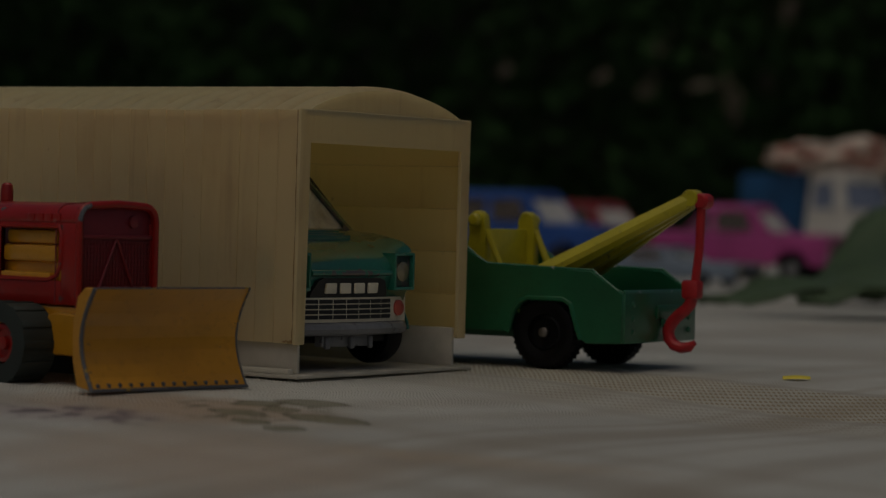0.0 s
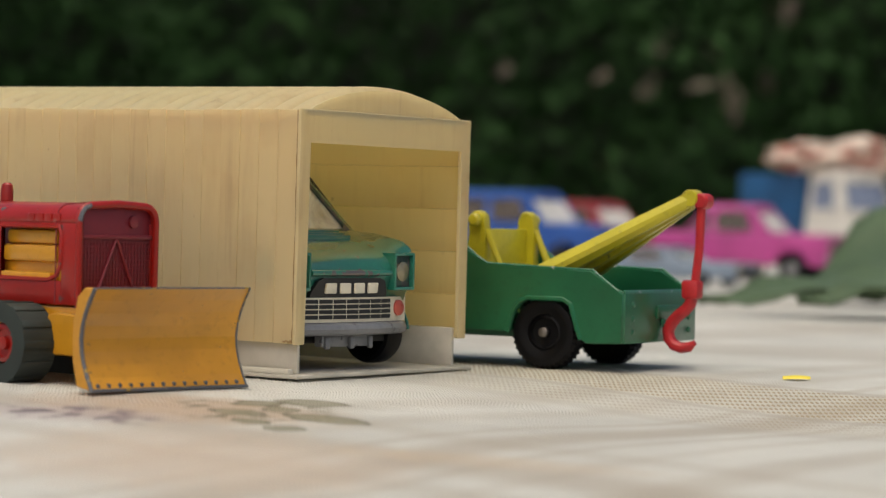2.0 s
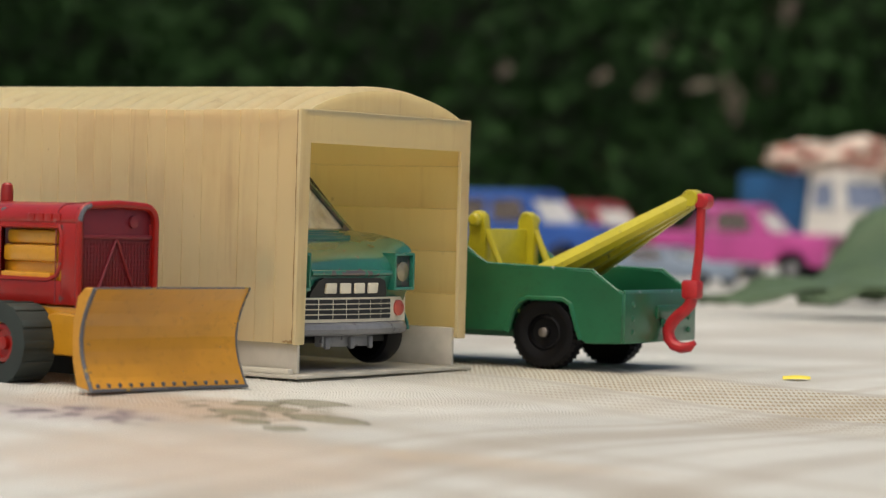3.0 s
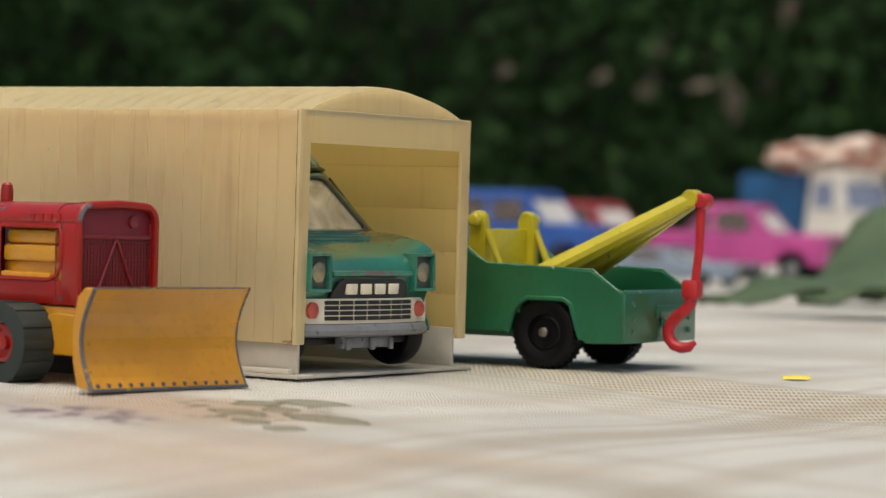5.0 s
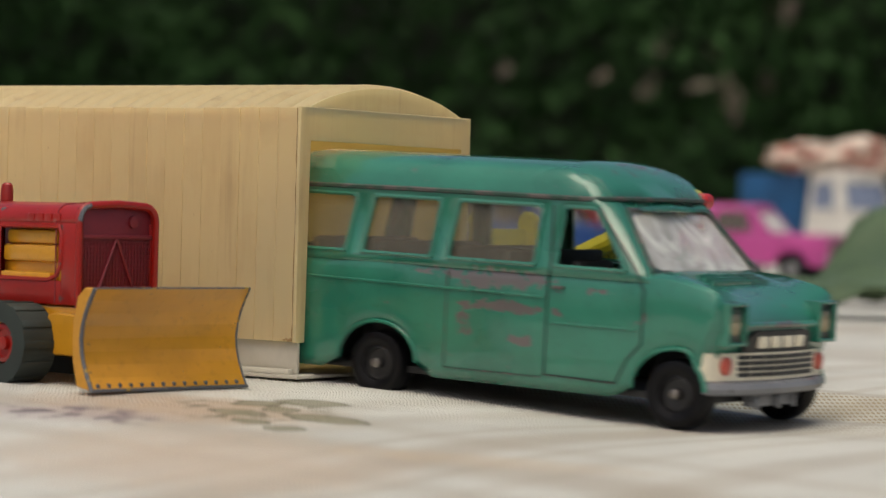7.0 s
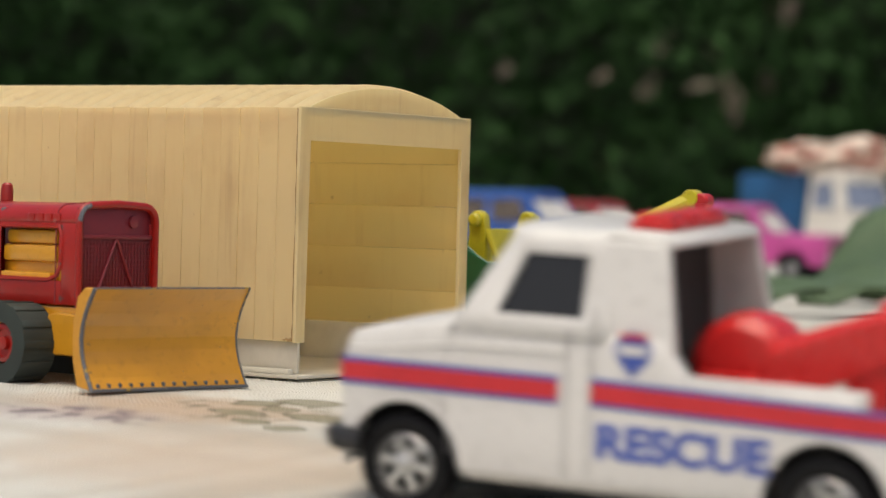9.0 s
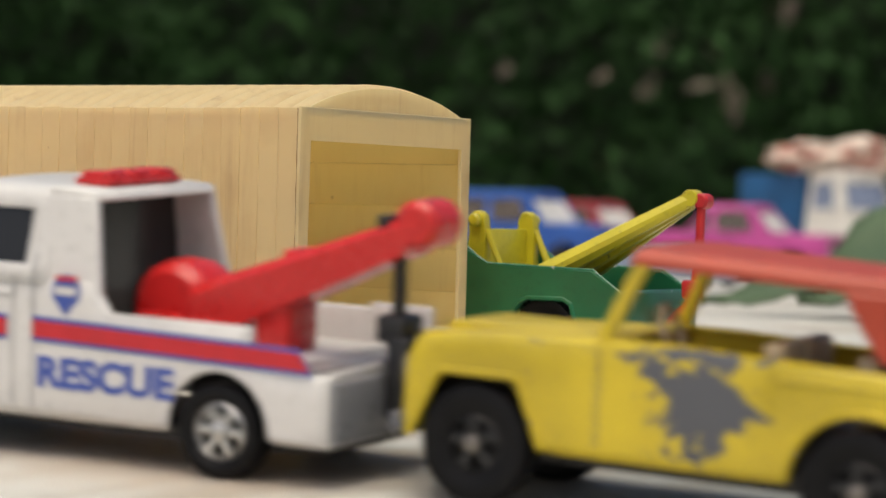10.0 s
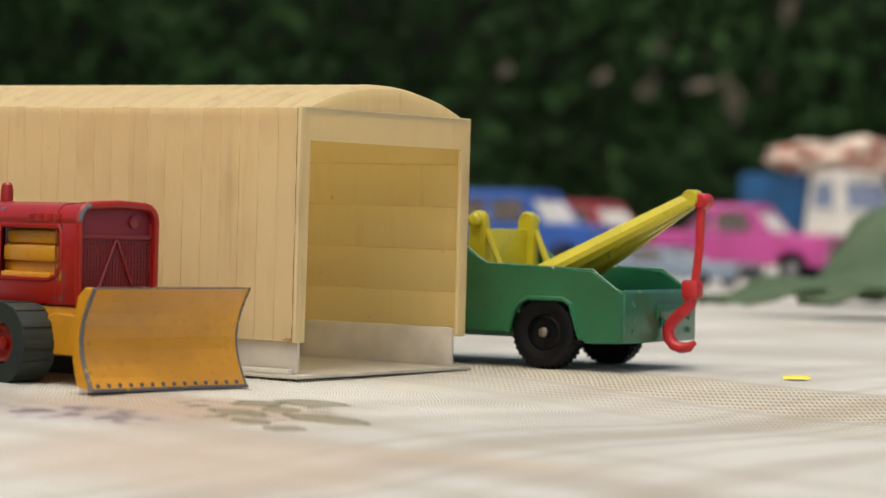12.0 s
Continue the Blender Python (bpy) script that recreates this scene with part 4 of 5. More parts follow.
    for f in np.linspace(0, 1, 9):
        x, zc = 8.0 + f * (-19.6 - 8.0), 12.4 + f * (27.6 - 12.4)
        w, h = 11.0 - 9.4 * f, 2.4 - 1.0 * f
        under = [(x, w * q, zc - h * d) for q, d in ((-0.86, 1.0), (-0.62, 1.0), (-0.5, 0.0), (-0.26, 0.0), (-0.14, 1.1), (0.14, 1.1), (0.26, 0.0), (0.5, 0.0), (0.62, 1.0), (0.86, 1.0))]
        rows.append([(x, w, zc - h * 0.5), (x, w * 1.0, zc), (x, w * 0.75, zc + h * 0.9), (x, w * 0.42, zc + h * 0.25), (x, w * 0.18, zc + h), (x, -w * 0.18, zc + h), (x, -w * 0.42, zc + h * 0.25),
                     (x, -w * 0.75, zc + h * 0.9), (x, -w, zc), (x, -w, zc - h * 0.5), *under, (x, w, zc - h * 0.5)])
    sheet(boom, rows)
    for r in (rows[0], rows[-1]):
        boom.faces.new([boom.verts.new(p) for p in r[:-1]])
    b = part("boom", boom, TOW_YELLOW, t, "yellow ribbed tapering crane boom", angle=25)
    part("boom_eye", turned([(1.3, -1.6), (1.45, -1.3), (1.45, 1.3), (1.3, 1.6)], 18), TOW_YELLOW, b, at=(-19.8, 0, 27.8))
    part("boom_tip", turned([(1.0, -1.6), (1.3, -1.2), (1.3, 1.2), (1.0, 1.6)], 16), HOOK_RED, t, "red plastic knob on the boom end", at=(-21.6, -0.3, 27.4))
    hook = part("hook_arm", tube([(-21.4, 0, 27.6), (-21.2, 0, 20), (-20.6, 0, 14.2)], 0.72, 10), HOOK_RED, t)
    part("hook_block", slab(-21.6, -18.6, -1.3, 1.3, 11.6, 14.6, 0.5), HOOK_RED, hook)
    curve = [(-20.0, 0, 11.8), (-19.8, 0, 10.8), (-19.0, 0, 9.8), (-17.8, 0, 8.9), (-16.7, 0, 7.8), (-16.0, 0, 6.4), (-16.2, 0, 5.0), (-17.1, 0, 4.0), (-18.4, 0, 3.6), (-19.8, 0, 3.8), (-20.8, 0, 4.6)]
    part("hook", tube(curve, [1.05, 1.0, 1.0, 1.0, 1.0, 1.0, 1.0, 0.95, 0.9, 0.8, 0.45], 10), HOOK_RED, t, "red plastic tow hook")
    for x in (0, 46):
        # added black block darkens the arch and closes the view through it
        part("wheel_well", slab(x - 6.7, x + 6.6, -8.9, 8.9, 4.7, 11.4, 0.3), BLACK, t)
        part("axle", rod((x, -12, 5.4), (x, 12, 5.4), 0.6), AXLE, t)
        for s in (1, -1):
            wheel(t, x, s * 11.2, 5.7, 4.2, s, RUBBER, RUBBER, AXLE, 0.52, tread=38)
    return t


build_wrecker(pose(0.0230, 0.4617, 0.0001, 0, 0, 150))


# ---- red and yellow bulldozer ----
def build_dozer(m):
    d = root("toy_bulldozer", "red and yellow die-cast toy bulldozer with worn blade", "toy bulldozer", m)
    # blade with curved face, chipped end rims and a row of bolts
    prof = []
    for f in np.linspace(0, 1, 9):
        prof.append((0.7 - 2.6 * math.sin(math.pi * min(1, f * 1.0)) ** 1.0 + (0.3 * f), 0.25 + 13.6 * f))
    outline = prof + [(-1.0, 13.9), (-2.6, 12.6), (-3.6, 8), (-3.4, 4), (-2.4, 0.6)]
    b = part("blade", plate(outline, -13.6, 13.6, 0.12), DOZ_YEL, d, "yellow enamelled dozer blade with scuffed edges", angle=30)
    for s in (-1, 1):
        part("blade_rim", tube([(x + 0.05, s * 13.5, z) for x, z in prof], 0.3 if s < 0 else 0.16, 6), BARE, b)
    part("blade_top_edge", rod((1.0, -13.5, 13.85), (1.0, 13.5, 13.85), 0.13, 6), BARE, b)
    part("cutting_edge", slab(0.2, 1.1, -13.6, 13.6, 0.05, 0.5, 0.1), BARE, b)
    for k in range(14):
        part("blade_bolt", turned([(0.34, -0.2), (0.3, 0.2), (0.03, 0.3)], 8, "x"), BARE, b, at=(0.3, -12.2 + k * 1.86, 0.85))
    # chassis and push arms
    part("chassis", slab(-50, -9.5, -6.2, 6.2, 5.4, 10.9, 0.6), DOZ_YEL, d)
    for s in (-1, 1):
        part("push_arm", plate([(-24, 4.4), (-3, 4.0), (-3, 7.4), (-9, 9.8), (-14, 10.0), (-24, 7.0)], s * 6.4, s * 7.8, 0.2), DOZ_YEL, d)
    # bonnet with an engine opening each side
    hw = 7.3
    for s in (-1, 1):
        side = bmesh.new()
        for x0, x1, z0, z1 in ((-14.4, -11.0, 11.0, 22.4), (-50, -28.5, 11.0, 22.4), (-28.5, -14.4, 21.8, 22.4), (-28.5, -14.4, 11.0, 14.3)):
            slab(x0, x1, s * hw - 0.5, s * hw + 0.5, z0, z1, 0.12, side)
        part("bonnet_side", side, DOZ_RED, d)
        part("opening_rim", tube([(-28.2, s * (hw + 0.45), 14.4), (-17.5, s * (hw + 0.45), 14.4), (-15.4, s * (hw + 0.45), 15.0), (-14.6, s * (hw + 0.45), 16.4), (-14.5, s * (hw + 0.45), 20.9), (-15.0, s * (hw + 0.45), 21.8), (-28.2, s * (hw + 0.45), 21.8)], 0.34, 6), DOZ_RED, d)
        for k in range(4):
            part("raised_block", slab(-22.2 + k * 2.0, -20.7 + k * 2.0, s * hw + (0.42 if s > 0 else -0.62), s * hw + (0.62 if s > 0 else -0.42), 22.5, 23.6, 0.08), DOZ_RED, d)
    top = []
    for x in (-50, -30, -15.8, -15.2, -11.2, -10.7):
        top.append([(x, y, z) for y, z in ((-7.8, 22.2), (-7.78, 22.9), (-7.6, 23.6), (-7.2, 24.2), (-6.6, 24.6), (-5.6, 24.9), (0, 25.2), (5.6, 24.9), (6.6, 24.6), (7.2, 24.2), (7.6, 23.6), (7.78, 22.9), (7.8, 22.2))])
    tb = bmesh.new()
    sheet(tb, top)
    part("bonnet_top", tb, DOZ_RED, d, thick=0.6)
    part("bonnet_seam", tube([(-15.6, y, z + 0.05) for y, z in ((-7.85, 11.2), (-7.85, 22.2), (-7.75, 23.4), (-7.2, 24.3), (-6.0, 24.9), (0, 25.2), (6.0, 24.9), (7.2, 24.3))], 0.1, 6), DOZ_DARK, d)
    # radiator with a mesh of fine cells, bar and braces, in a rubbed frame
    gr = part("radiator", slab(-11.9, -11.2, -7.2, 7.2, 10.8, 24.5, 0.2), DOZ_DARK, d, "dark red radiator grille with fine mesh")
    frame_pts = [(-10.7, -7.5, 10.8), (-10.7, -7.6, 22.6), (-10.7, -7.45, 23.4), (-10.7, -7.1, 24.0), (-10.7, -6.5, 24.5), (-10.7, -5.6, 24.8), (-10.7, 0, 25.05), (-10.7, 5.6, 24.8), (-10.7, 6.5, 24.5), (-10.7, 7.1, 24.0), (-10.7, 7.45, 23.4), (-10.7, 7.6, 22.6), (-10.7, 7.5, 10.8)]
    part("radiator_frame", tube(frame_pts, 0.55, 8), DOZ_RED, d)
    part("rubbed_frame_edge", tube([(x + 0.3, y - 0.1, z) for x, y, z in frame_pts[1:6]], 0.4, 6), BARE, d)
    mesh = bmesh.new()
    for k in range(22):
        slab(-11.3, -11.05, -6.8 + k * 0.63, -6.62 + k * 0.63, 10.9, 19.9, 0, mesh)
    for k in range(15):
        slab(-11.3, -11.02, -6.9, 6.9, 11.0 + k * 0.62, 11.18 + k * 0.62, 0, mesh)
    part("radiator_mesh", mesh, DOZ_DARK, gr)
    part("cross_bar", slab(-11.2, -10.7, -7.0, 7.0, 20.2, 20.8, 0.1), DOZ_DARK, gr)
    for s in (-1, 1):
        part("brace", rod((-10.95, 0, 20.3), (-10.95, s * 4.6, 11.0), 0.28, 6), DOZ_DARK, gr)
    part("cap_boss", turned([(0.9, 0), (0.85, 0.4), (0.05, 0.5)], 14, "x"), DOZ_DARK, gr, at=(-11.2, 3.4, 22.6))
    # engine in the opening
    part("engine", slab(-46, -14, -4.8, 4.8, 10.9, 17.0, 0.5), DOZ_YEL, d, "yellow cast engine block")
    part("engine_head", slab(-29.5, -16.8, -5.8, 5.8, 16.8, 19.2, 0.5), DOZ_YEL, d)
    part("engine_cover", slab(-29, -17.5, -5.2, 5.2, 19.2, 21.4, 0.7), DOZ_YEL, d)
    part("engine_sump", slab(-28.5, -17, -6.4, 6.4, 14.2, 15.4, 0.3), DOZ_YEL, d)
    part("exhaust_stack", turned([(1.0, 24.8), (1.0, 26.9), (0.85, 27.6), (0.5, 27.9)], 16, "z"), DOZ_RED, d, at=(-36.6, 0, 0))
    part("driver_seat", slab(-60, -50, -6.5, 6.5, 6, 19, 1.0), DOZ_RED, d)
    # tracks: a rubber belt with lugs over red rollers
    r, xa, xb = 5.6, -19.5, -50.0
    for s in (-1, 1):
        path = [(xa + r * math.cos(a), r + r * math.sin(a)) for a in np.linspace(-math.pi / 2, math.pi / 2, 13)]
        path += [(x, 2 * r) for x in np.linspace(xa - 2, xb + 2, 11)]
        path += [(xb + r * math.cos(a), r + r * math.sin(a)) for a in np.linspace(math.pi / 2, 3 * math.pi / 2, 13)]
        path += [(x, 0) for x in np.linspace(xb + 2, xa - 2, 11)]
        cx, y0, y1 = (xa + xb) / 2, s * 7.4, s * 12.8
        belt = bmesh.new()
        def inner(p, q=2.7):
            px = min(max(p[0], xb), xa)
            v = Vector((p[0] - px, p[1] - r))
            v = v.normalized() * (v.length - q)
            return px + v.x, r + v.y
        rows = []
        for p in path + [path[0]]:
            i = inner(p)
            rows.append([(i[0], y0, i[1]), (p[0], y0, p[1]), (p[0], y1, p[1]), (i[0], y1, i[1]), (i[0], y0, i[1])])
        sheet(belt, rows)
        tr = part("track", belt, GREEN_RUBBER, d, "dark green-black rubber crawler track")
        for k in range(0, len(path), 2):
            p = path[k]
            px = min(max(p[0], xb), xa)
            ang = math.atan2(p[1] - r, p[0] - px) if abs(p[0] - px) + abs(p[1] - r) > 0 else 0
            lug = slab(r - 0.15, r + 0.12, min(y0, y1) + 0.1, max(y0, y1) - 0.1, -0.55, 0.55, 0.1)
            lug.transform(Matrix.Translation((px, 0, r)) @ Matrix.Rotation(-ang, 4, "Y"))
            part("track_lug", lug, GREEN_RUBBER, tr)
        for x in (xa, xb, cx):
            roller = part("roller", turned([(2.7, 0), (2.9, 0.3), (2.9, 5.0), (2.6, 5.4), (2.1, 5.5), (1.9, 5.0), (1.0, 4.9), (0.9, 5.5), (0.05, 5.6)], 24), DOZ_RED, d, "red painted track roller", at=(x, s * 6.9, r))
            if s < 0:
                roller.rotation_euler = (0, 0, math.pi)
    for o in d.children:
        if not o.name.startswith("blade"):
            o.location.x -= 0.0013
        # a slim bonnet and radiator between the tracks
        if o.name.split(".")[0] in ("bonnet_side", "opening_rim", "raised_block", "bonnet_top", "bonnet_seam", "radiator", "radiator_frame", "rubbed_frame_edge", "exhaust_stack"):
            for ob in [o, *o.children]:
                ob.data.transform(Matrix.Diagonal((1, 0.88, 1, 1)))
                ob.location.y = ob.location.y * 0.88 + (0.0004 if ob is o else 0)
    return d


build_dozer(pose(-0.0369, 0.3788, lie(-0.0369, 0.3788) + 0.0001, 0, 0, -45))

# ---- white rescue truck ----
def build_rescue():
    t = root("toy_rescue_truck", "white die-cast toy rescue truck with red crane and stripes", "toy truck", pose(0, 0, 0))
    def top(x):
        if x > 16.5:
            f = (x - 16.5) / 14.5
            return 20.8 - 2.6 * f ** 1.5 - (2.0 * max(0, f - 0.9) / 0.1)
        if x > -6.8:
            return 20.8
        if x > -26.8:
            return 16.9
        return 12.4
    part("body", lower_body(-36.5, 31.2, 14.2, 4.6, top, (-23, 23), 6.6, 5.4, (0.8, 2.2), (-29.4, 16.3)), WHITE, t, thick=0.5)
    cols = [(0.4, 0.8), (0.7, 1.1), (1.4, 1.9), (3.3, 3.3), (14.0, 9.7), (15.6, 11.0), (18.2, 12.6, 0.9)]
    bm, holes = cabin(cols, (19.6, 21.8, 28.0, 29.4), 14.1, 11.8, 30.9, 0, (3,), rear=True, inset=0.1, front_bow=1.0)
    part("cab", bm, WHITE, t, thick=0.5)
    glaze(t, holes, DARK_GLASS, 0.45, centre=Vector((2, 0, 24)))
    # wings behind the cab roof; a black plate between them stands for shade inside
    for s in (1, -1):
        wing = plate([(1.2, 16.0), (1.6, 29.6), (-5.0, 29.6), (-7.2, 16.0)], s * 13.5 - 0.55, s * 13.5 + 0.55, 0.2)
        for vert in wing.verts:
            vert.co.y -= s * max(0.0, vert.co.z - 20.8) * 0.22
        part("cab_wing", wing, WHITE, t)
    part("roof_visor", plate([(1.6, 29.0), (1.8, 30.7), (-5.0, 30.3), (-5.6, 29.2)], -11.7, 11.7, 0.3), WHITE, t)
    part("rear_screen", plate([(0.2, 13.2), (0.6, 28.8), (0.2, 28.8), (-0.2, 13.2)], -11.9, 11.9), DARK_GLASS, t, "black plate standing for the shade inside the open cab")
    # bed
    part("bed_floor", slab(-29.0, -9.2, -12.8, 12.8, 12.0, 13.0, 0.1), WHITE, t)
    for s in (1, -1):
        part("bed_side", slab(-26.7, -7.0, s * 13.1 - 0.6, s * 13.1 + 0.6, 12.6, 17.0, 0.25), WHITE, t)
    part("far_rail", slab(-34.5, -26.4, -13.6, -12.8, 12.4, 17.6, 0.25), WHITE, t)
    part("deck_groove", slab(-35.6, -30.2, -12.0, 12.6, 12.75, 12.95, 0.05), STEEL, t)
    part("tail_panel", slab(-37.3, -36.3, -12.8, 12.8, 4.9, 11.6, 0.3), BUMPER, t, "bare grey metal tail panel")
    part("front_bumper", tube([(27.5, 14.4, 7.4), (30.5, 14.2, 7.4), (32.0, 12.4, 7.4), (32.4, 0, 7.4), (32.0, -12.4, 7.4), (30.5, -14.2, 7.4), (27.5, -14.4, 7.4)], 1.3, 8), BLACK, t)
    for s in (1, -1):
        part("headlight", turned([(1.9, 0), (1.9, 0.6), (1.2, 0.9), (0.05, 1.0)], 18, "x"), LAMP_GLASS, t, at=(30.7, s * 10, 13.4))
    part("grille", slab(30.9, 31.5, -7.5, 7.5, 11.4, 15.4, 0.2), BLACK, t)
    part("chassis", slab(-34, 28, -9, 9, 3.0, 5.0, 0.4), BLACK, t)
    # stripes and lettering on both sides
    for s in (1, -1):
        y0, y1 = (14.2, 14.32) if s > 0 else (-14.32, -14.2)
        for xa, xb in ((30.4, 5.4), (1.8, -33.4)):
            e = 1.6 if xb < -30 else 0
            fall = 0.85 if xb < -30 else 0.1
            part("blue_stripe", plate([(xa, 13.2), (xb - e, 13.2 - fall), (xb, 16.1 - fall), (xa, 16.1)], y0, y1), STRIPE_BLUE, t, "blue border of the side stripe")
            part("red_stripe", plate([(xa, 13.7), (xb - e * 0.7, 13.7 - fall), (xb, 15.6 - fall), (xa, 15.6)], y0 * 1.006, y1 * 1.006), STRIPE_RED, t, "red side stripe")
        m = Matrix.Translation((-8.0, s * 14.25, 9.7)) @ (pose(0, 0, 0, 90, 0, 180) if s > 0 else pose(0, 0, 0, 90, 0, 0))
        written("RESCUE", 4.6, t, STRIPE_BLUE, m, "lettering", "blue RESCUE lettering", 1.16)
        disc = turned([(1.9, 0), (1.9, 0.12)], 24)
        part("emblem", disc, STRIPE_BLUE, t, "small round blue and red emblem", at=(-2.6, s * 14.05 - (0 if s > 0 else 0.12), 19.1))
        part("emblem_bar", slab(-4.0, -1.2, s * 14.2 - 0.1, s * 14.2 + 0.1, 18.7, 19.6), WHITE, t)
        part("emblem_red", slab(-4.0, -1.2, s * 14.1 - 0.2, s * 14.1 + 0.2, 20.3, 20.8), STRIPE_RED, t)
        part("emblem_tail", plate([(-3.6, 17.6), (-1.6, 17.6), (-2.6, 16.4)], s * 14.2 - 0.12, s * 14.2 + 0.12), STRIPE_BLUE, t)
        part("door_groove", tube([(4.6, s * 14.22, 6), (4.6, s * 14.22, 20.6)], 0.11, 6), STEEL, t)
        part("door_groove", tube([(1.9, s * 14.22, 6), (1.9, s * 14.22, 20.6), (1.9, s * 13.5, 23)], 0.11, 6), STEEL, t)
        part("door_groove", tube([(17.6, s * 14.22, 7), (18.6, s * 14.22, 13), (17.6, s * 14.1, 20.2)], 0.08, 6), STEEL, t)
        part("fender_crease", tube([(29, s * 14.1, 16.9), (17, s * 14.2, 18.2), (5, s * 14.2, 18.4)], 0.2, 6), WHITE, t)
        for x in (23, -23):
            part("wheel_arch", tube([(x + 6.8 * math.cos(a), s * 14.0, 5.4 + 6.8 * math.sin(a)) for a in np.linspace(0.05, math.pi - 0.05, 14)], 0.34, 6), WHITE, t)
    for x in (23, -23):
        # black filler stands for the shade inside the wheel arch
        part("wheel_well", slab(x - 6.7, x + 6.7, -9.7, 9.7, 4.7, 11.8 if x < 0 else 13.5, 0.3), BLACK, t)
    # light bar
    bar = part("light_bar", slab(-3.4, 1.4, -7.4, 7.4, 30.5, 31.5, 0.4), CRANE_RED, t, "red beacon bar on the cab roof")
    for y in (-5, 0, 5):
        part("beacon", slab(-3.0, 1.0, y - 1.9, y + 1.9, 31.2, 32.2, 0.5), CRANE_RED, bar)
    # crane
    crane = part("crane_base", turned([(4.2, -4), (5.4, -3), (5.8, 0), (5.4, 3), (4.2, 4)], 20), CRANE_RED, t, "glossy red plastic crane base", at=(-9.6, 0, 16.8))
    part("crane_foot", slab(-16.5, -5.2, -5, 5, 12.9, 16.5, 0.8), CRANE_RED, t)
    part("crane_leg", slab(-25.2, -20.4, -3.4, 3.4, 12.6, 20.0, 0.9), CRANE_RED, t)
    rows = []
    for f in np.linspace(0, 1, 7):
        x, z = -11 + f * (-40.5 + 11), 15.6 + f * (28.2 - 16.4)
        w, h = 4.8 - 1.5 * f, 4.3 - 1.9 * f
        rows.append([(x - sx * 0.45, y, z + sz) for y, sz, sx in ((w, -h, -h), (w, h * 0.7, h), (w * 0.8, h, h), (-w * 0.8, h, h), (-w, h * 0.7, h), (-w, -h, -h), (w, -h, -h))])
    bb = bmesh.new()
    sheet(bb, rows)
    for r in (rows[0], rows[-1]):
        bb.faces.new([bb.verts.new(p) for p in r[:-1]])
    boom = part("boom", bb, CRANE_RED, t, "glossy red plastic crane boom")
    part("boom_ridge", slab(-25.4, -23.6, -2.6, 2.6, 22.2, 24.6, 0.5), CRANE_RED, boom)
    part("boom_head", turned([(2.0, -3.3), (2.7, -2.7), (2.8, 0), (2.7, 2.7), (2.0, 3.3)], 20), CRANE_RED, boom, at=(-40.8, 0, 28.4))
    part("cable_guide", slab(-37.6, -36.0, -3.2, 3.2, 27.0, 29.2, 0.4), BLACK, boom)
    hook = part("tow_rod", rod((-37.4, 0, 26.6), (-37.4, 0, 17.0), 0.8, 12), BLACK, t, "black plastic tow rod")
    part("tow_clamp", slab(-39.4, -35.6, -2.4, 2.4, 15.0, 18.2, 0.7), BLACK, hook)
    part("tow_bar", slab(-40.6, -37.6, -3.4, 3.4, 6.6, 16.0, 0.6), BLACK, hook)
    ws = []
    for x in (23, -23):
        part("axle", rod((x, -13, 5.3), (x, 13, 5.3), 0.6), AXLE, t)
        for s in (1, -1):
            ws.append(wheel(t, x, s * 12.1, 5.3, 4.2, s, RUBBER, CHROME, CHROME, 0.62, spokes=6))
    return t, ws


rescue, rescue_wheels = build_rescue()


